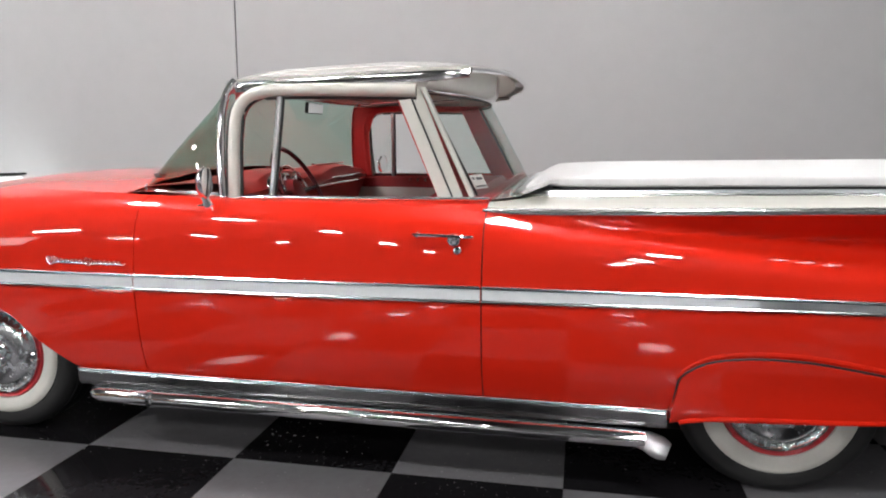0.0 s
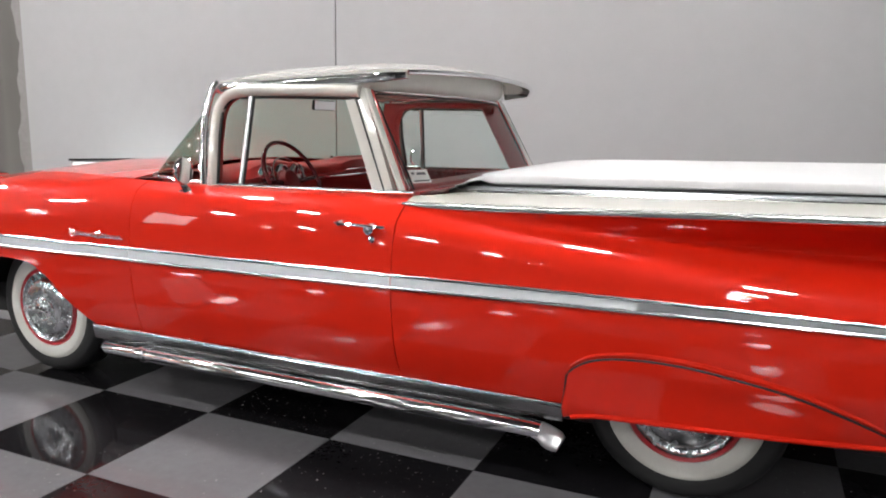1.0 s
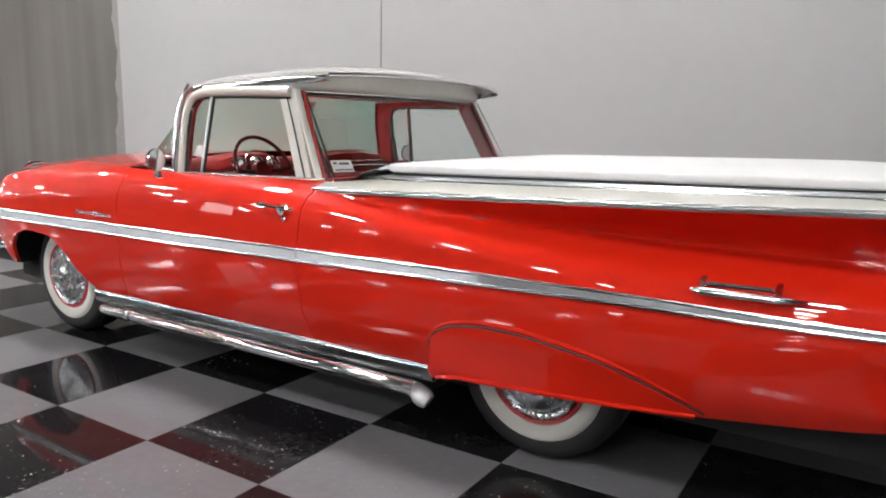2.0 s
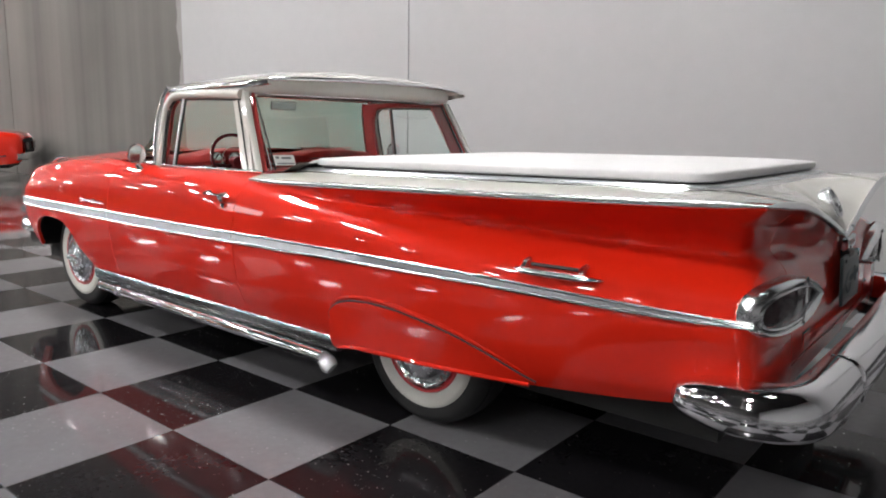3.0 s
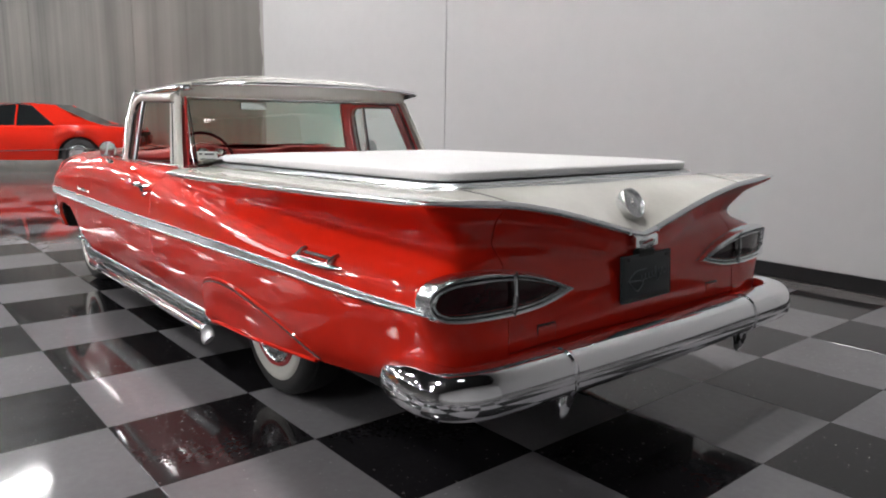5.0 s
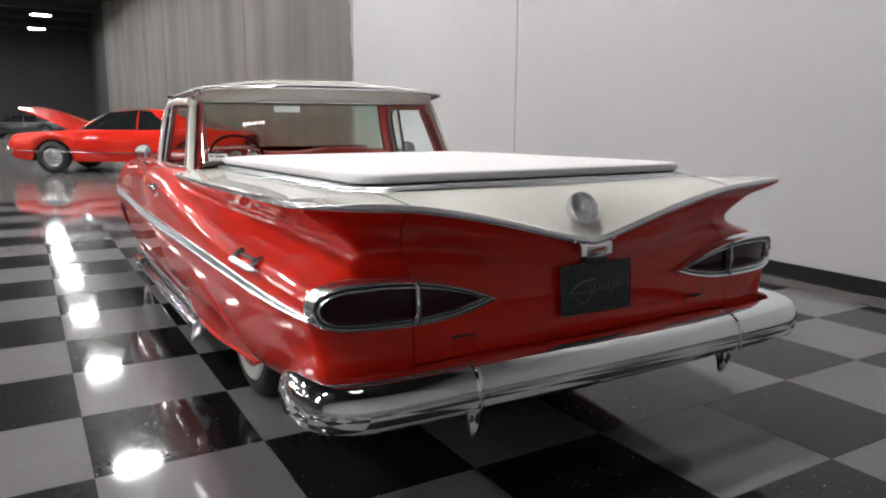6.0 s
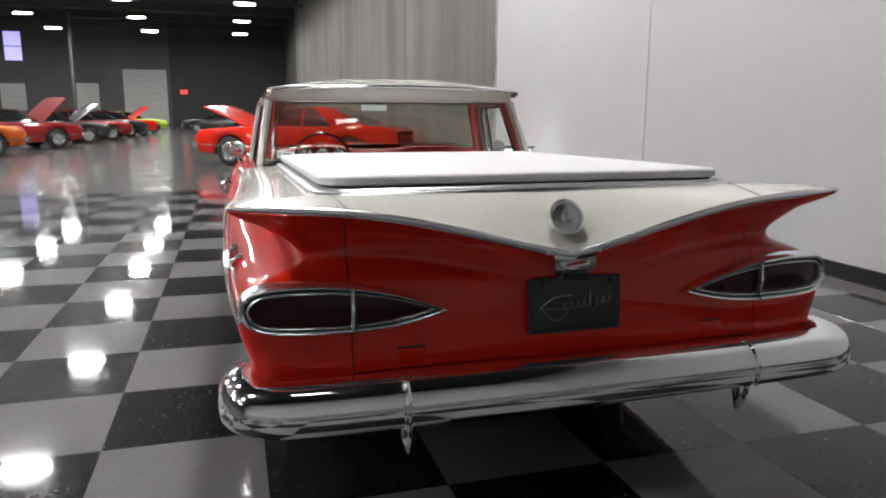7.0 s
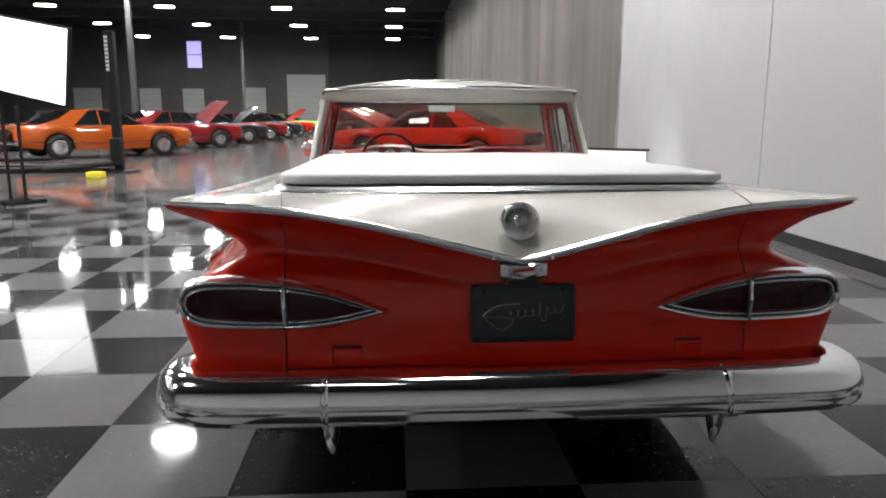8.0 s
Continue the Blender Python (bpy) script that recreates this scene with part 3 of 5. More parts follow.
FRAME = [(1.045, 0.96), (1.038, 1.06), (1.032, 1.16), (1.034, 1.25), (1.055, 1.308), (1.10, 1.34), (1.17, 1.352), (1.30, 1.354), (1.50, 1.352), (1.70, 1.348)]
for s in (-1, 1):
    fr = smooth_path([(x, s * ywin(z), z) for x, z in FRAME], 36)
    win = part("window_frame", rod(fr, 0.025, 10, flat=1.0, up=(0, 1, 0)), WHITE, CAR)
    part("window_seal", rod([Vector((p.x + (0.026 if p.z < 1.25 else 0.018 if p.x < 1.12 else 0.0), p.y + s * 0.002, p.z - (0.026 if p.x > 1.12 else 0.014 if p.z > 1.28 else 0))) for p in fr], 0.007, 6), SEAL, win)
    part("window_trim", rod([p + Vector((0, -s * 0.028, -0.004)) for p in fr], 0.018, 8), INTPAINT, win, "red inner window trim")
    part("pillar_garnish", sheet([[(x0, s * (ywin(z) - 0.05), z), (x1, s * (ywin(z) - 0.04), z)] for x0, x1, z in ((0.955, 1.065, 0.96), (0.955, 1.06, 1.1), (0.96, 1.065, 1.22), (0.97, 1.10, 1.31), (0.985, 1.16, 1.36)) for x1 in [x1 if s > 0 else 1.03] for x0 in [x0 if s > 0 else 1.0]]), INTPAINT, win, "red inner pillar garnish", thick=0.012, pivot=(1.4, 0, 1.1))
    part("pillar_seal", rod([Vector((p.x - 0.026, p.y - s * 0.006, p.z)) for p in fr[:15]], 0.011, 8), SEAL, win)
    part("vent_post", rod([(1.185, s * ywin(0.97), 0.965), (1.20, s * ywin(1.345), 1.345)], 0.011, 8), STEEL, win)
    part("vent_seal", rod([(1.197, s * ywin(0.97), 0.965), (1.212, s * ywin(1.345), 1.345)], 0.006, 6), SEAL, win)
    part("sill_moulding", rod(smooth_path([(1.0, s * 0.875, 0.972), (1.4, s * 0.885, 0.975), (1.97, s * 0.892, 0.982)], 12), 0.009, 8), TRIM, CAR)
    pil = part("pillar", sheet([[(1.615 + a * 0.075, s * (ywin(1.36) - 0.004 + 0.006 * math.sin(a * 3)), 1.362) for a in np.linspace(0, 1.25, 6)],
                          [(1.70 + a * 0.072, s * (ywin(1.2) + 0.003), 1.18) for a in np.linspace(0, 1.25, 6)],
                          [(1.80 + a * 0.07, s * (ywin(0.97) + 0.006), 0.965) for a in np.linspace(0, 1.25, 6)]]), WHITE, CAR, thick=0.035, pivot=(1.7, 0, 1.1))
    part("pillar_seam", rod([(1.664, s * (ywin(1.36) + 0.002), 1.362), (1.750, s * (ywin(1.18) + 0.004), 1.18), (1.850, s * (ywin(0.97) + 0.007), 0.966)], 0.0035, 5), SEAL, pil)
    part("pillar_moulding", sheet([[(1.718 + 0.192 * (1 - t) + o, s * (ywin(0.985 + 0.375 * t) + h), 0.975 + 0.385 * t) for o, h in ((-0.006, 0.004), (-0.002, 0.010), (0.006, 0.010), (0.011, 0.004), (0.012, -0.02))] for t in np.linspace(0, 1, 8)]), WHITE, pil, thick=0.004, pivot=(1.6, 0, 1.1))
    part("pillar_trim", sheet([[(1.60, s * (ywin(1.36) - 0.042), 1.362), (1.722, s * (ywin(1.36) - 0.05), 1.362)], [(1.685, s * (ywin(1.18) - 0.042), 1.18), (1.812, s * (ywin(1.18) - 0.05), 1.18)], [(1.79, s * (ywin(0.97) - 0.042), 0.96), (1.915, s * (ywin(0.97) - 0.05), 0.96)]]), INTPAINT, pil, "red inner pillar trim", thick=0.01, pivot=(1.7, 0, 1.1))
    part("vent_glass", sheet([[(1.04, s * (ywin(0.97) - 0.004), 0.965), (1.19, s * (ywin(0.97) - 0.004), 0.965)], [(1.035, s * (ywin(1.16) - 0.004), 1.16), (1.195, s * (ywin(1.16) - 0.004), 1.16)], [(1.07, s * (ywin(1.33) - 0.004), 1.325), (1.20, s * (ywin(1.33) - 0.004), 1.34)]]), GLASS, CAR, "clear vent glass").visible_shadow = False


def rear_glass(v, t):
    bow = 0.145 * (1 - v * v)
    return Vector((1.900 - 0.200 * t + bow, v * (0.80 - 0.035 * t), 0.985 + 0.375 * t))


part("rear_window", sheet([[rear_glass(v, t) for t in np.linspace(0, 1, 5)] for v in np.linspace(-1, 1, 21)]), REARGLASS, CAR, "tinted curved rear window").visible_shadow = False
part("rear_window_moulding", rod([rear_glass(-0.985, t) for t in np.linspace(0, 0.97, 8)] + [rear_glass(v, 0.985) for v in np.linspace(-0.96, 0.96, 21)] + [rear_glass(0.985, t) for t in np.linspace(0.97, 0, 8)], 0.0055, 8), TRIM, CAR)
part("rear_window_seal", rod([rear_glass(-0.96, t) for t in np.linspace(0, 0.94, 8)] + [rear_glass(v, 0.955) for v in np.linspace(-0.93, 0.93, 21)] + [rear_glass(0.96, t) for t in np.linspace(0.94, 0, 8)], 0.004, 8), SEAL, CAR)
rows = []
for v in np.linspace(-1, 1, 25):
    k = 0.145 * (1 - v * v) - 0.05
    rows.append([(1.745 + k, v * 0.772, 1.352), (1.775 + k, v * 0.782, 1.362), (1.79 + k, v * 0.785, 1.38), (1.795 + k, v * 0.785, 1.405), (1.80 + k, v * 0.775, 1.420 + 0.048 * (1 - v * v))])
part("rear_header", sheet([[(1.60, -0.775, p[2]) for p in rows[0]]] + rows + [[(1.60, 0.775, p[2]) for p in rows[0]]]), WHITE, CAR, "white header above the rear window")
label = part("window_label", sheet([[rear_glass(v, t) + Vector((0.004, 0, 0.0)) for t in (0.06, 0.19)] for v in (-0.955, -0.83)]), STICKER, CAR, "white paper label inside the glass")
for t0, t1, v0, v1 in ((0.14, 0.165, -0.91, -0.85), (0.075, 0.09, -0.945, -0.84), (0.145, 0.17, -0.945, -0.925)):
    part("print", sheet([[rear_glass(v, t) + Vector((0.006, 0, 0)) for t in (t0, t1)] for v in (v0, v1)]), INK, label, "grey printed bar")
base = smooth_path([(1.0, -0.87, 0.975), (0.68, -0.815, 0.985), (0.53, -0.55, 1.0), (0.46, 0, 1.012), (0.53, 0.55, 1.0), (0.68, 0.815, 0.985), (1.0, 0.87, 0.975)], 44)
top = smooth_path([(1.0, -0.785, 1.385), (0.965, -0.74, 1.39), (0.92, -0.5, 1.40), (0.885, 0, 1.41), (0.92, 0.5, 1.40), (0.965, 0.74, 1.39), (1.0, 0.785, 1.385)], 44)
ws = part("windshield", sheet([[a.lerp(b, t) + Vector((-0.03 * math.sin(math.pi * t), 0, 0)) for a, b in zip(base, top)] for t in np.linspace(0, 1, 7)]), TINTGLASS, CAR, "green tinted wraparound windshield")
ws.visible_shadow = False
part("windshield_moulding", rod(base, 0.012, 8), TRIM, CAR)
part("wiper", rod(smooth_path([(0.52, -0.42, 1.015), (0.56, -0.60, 1.035), (0.66, -0.74, 1.035)], 10), 0.006, 6), SEAL, CAR)
for s in (-1, 1):
    part("windshield_pillar", rod(smooth_path([(1.0, s * 0.88, 0.955), (0.985, s * 0.858, 1.1), (0.978, s * 0.828, 1.25), (0.988, s * 0.80, 1.345), (1.02, s * 0.788, 1.392)], 16), 0.015, 10), CHROME, CAR)

# deck, fins and tailgate top
def v_edge(y):
    a = abs(y)
    return 4.258 - 0.014 * a, pchip([0, 0.05, 0.2, 0.38, 0.55, 0.712, 0.87, 1.046], [0.842, 0.851, 0.888, 0.934, 0.971, 0.997, 1.010, 1.021])(a)


def rail_z(x):
    return 1.03 + 0.02 * (x - 4.05)


for s in (-1, 1):
    rows = []
    for i in range(44):
        x = 1.97 + (4.243 - 1.97) * i / 43
        yo, zo = YF[8](x), ZF[8](x)
        k = min(1.0, (x - 1.97) / 0.2)
        k = k * k * (3 - 2 * k)
        yi, zi = 0.885 + (0.78 - 0.885) * k, 0.975 + (rail_z(x) - 0.975) * k
        if x > 4.03:
            yi = 0.785
            zi = rail_z(4.05) + (v_edge(0.785)[1] + 0.01 - rail_z(4.05)) * ((x - 4.03) / (v_edge(0.785)[0] - 4.03)) ** 1.5
            rows.append([(x, s * (yo + (yi - yo) * j / 7), zo + 0.012 + (zi - 0.0005 - 0.012 - zo) * (j / 7) ** 0.8) for j in range(8)])
        else:
            rows.append([(x, s * (yo + (yi - yo) * j / 7), zo + 0.012 + (zi - zo - 0.012) * (j / 7) ** 0.8) for j in range(8)])
    fin = part("fin", sheet(rows), WHITE, CAR, "white painted fin deck")
    xs = np.linspace(1.955, 4.247, 46)
    part("fin_moulding", rod([(x, s * (YF[8](min(x, 4.25)) + 0.003), ZF[8](x) + 0.004) for x in xs], [min(0.010, 0.004 + 0.05 * (x - 1.95), 0.003 + 0.06 * (4.25 - x)) for x in xs], 8, flat=1.2), TRIM, fin)


rows = []
for y in np.linspace(-0.79, 0.79, 61):
    xe, ze = v_edge(y)
    sag = 0.02 * max(0.0, 1 - abs(y) / 0.5)
    rows.append([(4.03 + (xe - 4.03) * t, y, rail_z(4.05) + (ze + 0.01 - rail_z(4.05)) * t ** 1.5 - sag * t * (1 - t)) for t in np.linspace(0, 1, 10)])
gate_top = part("tailgate_top", sheet(rows), WHITE, CAR, "white tailgate top panel", pivot=(3.0, 0, 0))
part("tail_moulding", rod([(v_edge(y)[0] + 0.004, y, v_edge(y)[1]) for y in np.linspace(-1.046, 1.046, 101)], [min(0.011, 0.003 + 0.05 * (1.046 - abs(y))) for y in np.linspace(-1.046, 1.046, 101)], 8, flat=1.2), TRIM, gate_top)
for s in (-1, 1):
    part("deck_seam", rod([(4.04 + (v_edge(0.712)[0] - 4.04) * t, s * (0.74 - 0.028 * t), rail_z(4.05) + (v_edge(0.712)[1] + 0.01 - rail_z(4.05)) * t ** 1.5 + 0.0005) for t in np.linspace(0, 1.03, 8)], 0.0022, 5), SEAL, gate_top)
    part("joint_cover", rod([(v_edge(0.09)[0] + 0.008, s * 0.09, v_edge(0.09)[1] + 0.012), (v_edge(0.09)[0] + 0.01, s * 0.09, v_edge(0.09)[1] - 0.012)], 0.007, 6), TRIM, gate_top)

# round tailgate emblem
emb = part("tail_emblem", lathe([(0.001, 0.024), (0.014, 0.023), (0.018, 0.014), (0.03, 0.013), (0.043, 0.010), (0.047, 0.02), (0.055, 0.017), (0.058, 0.0), (0.05, -0.02)], "z", 36), EMBLEM, CAR, "round chrome tailgate emblem")
emb.matrix_basis = Matrix.Translation((4.198, 0, 0.951)) @ Matrix.Rotation(radians(62), 4, "Y") @ Matrix.Scale(1.1, 4)
crest = part("crest", sheet([[(4.272, y, 0.845 - 0.01 * (1 - abs(y) / 0.072)), (4.282, y * 0.98, 0.837 - 0.006 * (1 - abs(y) / 0.072)), (4.284, y * 0.97, 0.803 - 0.012 * (1 - abs(y) / 0.072)), (4.27, y * 0.95, 0.788 - 0.02 * (1 - abs(y) / 0.072))] for y in np.linspace(-0.072, 0.072, 13)]), CHROME, CAR, "chrome crest with a red bar", thick=0.02, pivot=(4, 0, 0.81))
part("crest_bar", sheet([[(4.2855, y, 0.826 - 0.004 * (1 - abs(y) / 0.05)), (4.2855, y, 0.812 - 0.004 * (1 - abs(y) / 0.05))] for y in np.linspace(-0.05, 0.05, 5)]), STICKER, crest, "pale enamel bar")
part("crest_bar", sheet([[(4.2868, y, 0.823 + 0.12 * y), (4.2868, y, 0.815 + 0.12 * y)] for y in np.linspace(-0.034, 0.034, 5)]), RIMRED, crest, "red enamel bar")

# tail shell
def shell(y, t):
    """The red tail under the white deck: y across, t from the bottom to the moulding."""
    zb, zt = bottom_z(TAIL_X), ZF[8](TAIL_X)
    ze = zb + (zt - zb) * t
    w = side_y(TAIL_X, ze)
    v = max(-1.0, min(1.0, y / w))
    low = 0.46 + (zb - 0.46) * v * v
    zv = v_edge(y)[1] - 0.008
    z = low + (zv + (zt - zv) * abs(v) ** 30 - low) * t
    n = 9.0 - 4.2 * math.exp(-((t - 0.76) / 0.11) ** 2) + 60 * max(0.0, (t - 0.90) / 0.10) ** 2
    body = pchip([0, 0.1, 0.3, 0.5, 0.60, 0.70, 0.79, 0.90, 1.0], [4.262, 4.270, 4.262, 4.250, 4.240, 4.222, 4.185, 4.195, 4.245])(t)
    flat = pchip([0, 0.3, 0.8, 1.0], [4.268, 4.274, 4.262, 4.25])(t)
    mix = min(1.0, abs(y) / 0.55) ** 1.3
    x = flat + (body - flat) * mix
    out = (1 - abs(v) ** n) ** (1 / n)
    return Vector((TAIL_X + (x - TAIL_X) * out, v * w * (1 + 0.016 * out * t ** 6), z)), w


def shell_grid(y0, y1, t0, t1, ny, nt, rel=False):
    """rel: y1 is then a share of the full width at each height."""
    rows = []
    for i in range(ny):
        row = []
        for k in range(nt):
            t = t0 + (t1 - t0) * k / (nt - 1)
            w = shell(0, t)[1]
            a = i / (ny - 1)
            y = y0 + ((w * (1 if y0 > 0 else -1) if rel else y1) - y0) * (math.sin(a * math.pi / 2) if rel else a)
            row.append(shell(y, t)[0])
        rows.append(row)
    return rows


piv = (3.6, 0, 0.7)
gate = part("tailgate", sheet(shell_grid(-0.709, 0.709, 0.150, 1.0, 50, 40)), RED, CAR, thick=0.012, pivot=piv)
part("tail_valance", sheet(shell_grid(-0.709, 0.709, 0.0, 0.140, 30, 8)), RED, CAR, thick=0.012, pivot=piv)
for s in (-1, 1):
    part("tail_corner", sheet(shell_grid(s * 0.713, 0, 0.0, 1.0, 34, 64, rel=True)), RED, CAR, thick=0.012, pivot=piv)
    # bumper jack slots
    y0, y1 = min(s * 0.485, s * 0.575), max(s * 0.485, s * 0.575)
    skin = shell(s * 0.53, 0.24)[0].x
    part("jack_slot", box(skin - 0.012, skin + 0.0012, y0, y1, 0.584, 0.590), SEAL, gate, "dark strip at the jack slot", bevel=0.002)
    # upright shadows beside the cover, put in as thin black strips
    for y in (y0, y1):
        part("slot_seam", box(skin - 0.012, skin + 0.001, y - 0.0016, y + 0.0016, 0.532, 0.583), SEAL, gate, "dark strip at the jack slot")
    part("slot_cover", box(skin - 0.012, skin + 0.004, y0, y1, 0.530, 0.582), RED, gate, bevel=0.004)
part("tail_liner", sheet([[shell(y, t)[0] - Vector((0.02, 0, 0)) for t in np.linspace(0, 0.97, 20)] for y in np.linspace(-0.8, 0.8, 20)]), SEAL, CAR)
plate = part("tail_plate", slab(-0.088, 0.088, 0.158, 0.008, 0, 0.008), PLATE, CAR, "black plate with a faint grey scrawl")
plate.matrix_basis = Matrix.Translation((4.287, 0, 0.688)) @ Matrix.Rotation(radians(86), 4, "Y")
scrawl = smooth_path([(-0.030, -0.01, 0.0095), (-0.026, -0.07, 0.0095), (0.008, -0.125, 0.0095), (0.010, -0.06, 0.0095), (0.020, -0.03, 0.0095), (0.050, -0.065, 0.0095), (0.010, -0.12, 0.0095)], 40)
part("plate_mark", rod(scrawl, 0.0024, 5), PLATEMARK, plate)
letters = [(0.004 - (0.030 if k in range(64, 74) else 0.011) * math.sin(k * 0.42) - 0.016 * k / 110, -0.045 + 0.165 * k / 110 + 0.007 * math.cos(k * 0.42), 0.0095) for k in range(111)]
part("plate_mark", rod(letters, 0.0020, 5), PLATEMARK, plate)
for y in (-0.12, 0.12):
    part("plate_bolt", lathe([(0.007, 0.008), (0.006, 0.011), (0.001, 0.0115)], "z", 10, (-0.072, y, 0)), DARKSTEEL, plate)
part("plate_bracket", box(4.255, 4.288, -0.05, 0.05, 0.735, 0.79), SEAL, CAR, bevel=0.004)

# tail lamps
TEAR = [(0.402, 0.694), (0.5, 0.735), (0.6, 0.768), (0.712, 0.792), (0.85, 0.804), (0.94, 0.801), (0.995, 0.785), (1.024, 0.757), (1.032, 0.722), (1.022, 0.688), (0.99, 0.664), (0.94, 0.654), (0.85, 0.649), (0.712, 0.646), (0.6, 0.651), (0.5, 0.668), (0.402, 0.694)]
LAMP_X = pchip([0.40, 0.55, 0.712, 0.85, 0.96, 1.035], [4.266, 4.274, 4.276, 4.272, 4.255, 4.222])


def tear(scale, n=64):
    """The lamp's outline, drawn in towards its middle."""
    pts = smooth_path([(0, a, b) for a, b in TEAR], n + 1)[:-1]
    cy, cz = 0.76, 0.720
    out = []
    for p in pts:
        ky = (abs(p.y - cy) - scale) / max(abs(p.y - cy), 1e-4) if abs(p.y - cy) > 2 * scale else 1 - 0.5 * scale / 0.1
        kz = (abs(p.z - cz) - scale * (0.9 if abs(p.z - cz) > 0.02 else 0.2)) / max(abs(p.z - cz), 1e-4)
        out.append((cy + (p.y - cy) * (1 - scale / 0.30 * (1.9 if p.y < cy else 1.15)), cz + (p.z - cz) * max(0.0, 1 - scale / 0.071)))
    return out


for s in (-1, 1):
    rows = []
    for sc, dx in ((-0.002, -0.035), (-0.002, -0.006), (0.001, 0.006), (0.007, 0.016), (0.013, 0.012), (0.015, -0.003), (0.020, -0.003), (0.021, 0.010), (0.024, 0.013), (0.027, 0.010), (0.029, -0.01)):
        rows.append([(LAMP_X(y) + dx, s * y, z) for y, z in tear(sc)])
    lamp = part("tail_lamp", sheet(rows, True), TRIM, CAR, "chrome teardrop tail lamp with dark red lens", smooth=60)
    ring = tear(0.029)
    # black line along the groove between the two bezel rings
    groove = [(LAMP_X(y) - 0.001, s * y, z) for y, z in tear(0.0175)]
    part("lamp_gasket", rod(groove + groove[:1], 0.0026, 6), SEAL, lamp)
    bm = bmesh.new()
    rows = [[(LAMP_X(y) - 0.006, s * y, z) for y, z in ring]]
    for k in (0.75, 0.5, 0.25):
        rows.append([(LAMP_X(0.74 + (y - 0.74) * k) - 0.006 + 0.006 * (1 - k), s * (0.74 + (y - 0.74) * k), 0.720 + (z - 0.720) * k) for y, z in ring])
    vs = add_sheet(bm, rows, True)
    bm.faces.new(vs[-1])
    part("lens", bm, LENS, lamp, "dark red lens")
    part("divider", rod([(4.282, s * 0.711, 0.656), (4.289, s * 0.711, 0.718), (4.282, s * 0.711, 0.784)], 0.007, 8), TRIM, lamp)
    part("lamp_seam", rod([(4.285, s * 0.7025, 0.652), (4.291, s * 0.7025, 0.718), (4.285, s * 0.7025, 0.787)], 0.0035, 6), SEAL, lamp)
    part("lamp_seam", rod([(4.289, s * 0.7115, 0.647), (4.2915, s * 0.7115, 0.660), (4.290, s * 0.7115, 0.665)], 0.003, 5), SEAL, lamp)
    part("lamp_seam", rod([(4.289, s * 0.7115, 0.795), (4.2915, s * 0.7115, 0.781), (4.290, s * 0.7115, 0.777)], 0.003, 5), SEAL, lamp)

# tonneau cover and rails
part("bed_rail", slab(2.02, 4.055, 0.80, 0.13, 1.012, 1.036, rise=0.02), TRIM, CAR, "chrome bed rail", smooth=50)
part("bed_rail_step", slab(2.04, 4.035, 0.783, 0.12, 1.03, 1.045, rise=0.02), STEEL, CAR, "brushed rail step", smooth=50)
cover = part("tonneau_cover", slab(2.15, 4.0, 0.762, 0.10, 1.05, 1.084, 0.009, rise=0.017, crown=0.020), VINYL, CAR, "white vinyl tonneau cover, stretched tight", smooth=50)
part("front_flap", sheet([[(x, y, z - 0.012 * (abs(y) / 0.74) ** 6) for x, z in ((2.20, 1.058), (2.165, 1.056), (2.12, 1.040), (2.08, 1.016), (2.055, 1.000))] for y in np.linspace(-0.745, 0.745, 17)]), VINYL, cover, thick=0.012, pivot=(2.6, 0, 0.8))
part("cover_seal", slab(2.17, 3.985, 0.745, 0.09, 1.035, 1.06, rise=0.018), SEAL, cover)
part("rear_sill", sheet([[(1.93, y, 0.97), (2.02, y, 0.985), (2.06, y, 0.99), (2.16, y, 1.03)] for y in np.linspace(-0.84, 0.84, 9)]), WHITE, CAR)

# rear wheel skirts
SK_TOP = pchip([2.570, 2.580, 2.62, 2.68, 2.75, 2.84, 2.925, 3.084, 3.234, 3.38, 3.545], [0.30, 0.42, 0.475, 0.506, 0.520, 0.526, 0.524, 0.505, 0.476, 0.428, 0.357])
SK_LOW = pchip([2.570, 2.62, 2.72, 3.0, 3.3, 3.545], [0.282, 0.298, 0.316, 0.328, 0.338, 0.350])


def skirt_y(x, z):
    """The skirt hangs a little straighter than the body, which tucks under."""
    k = min(1.0, max(0.0, (z - 0.29) / 0.17))
    return side_y(x, z) + 0.034 * (1 - k * k * (3 - 2 * k)) * min(1.0, (3.56 - x) / 0.5)


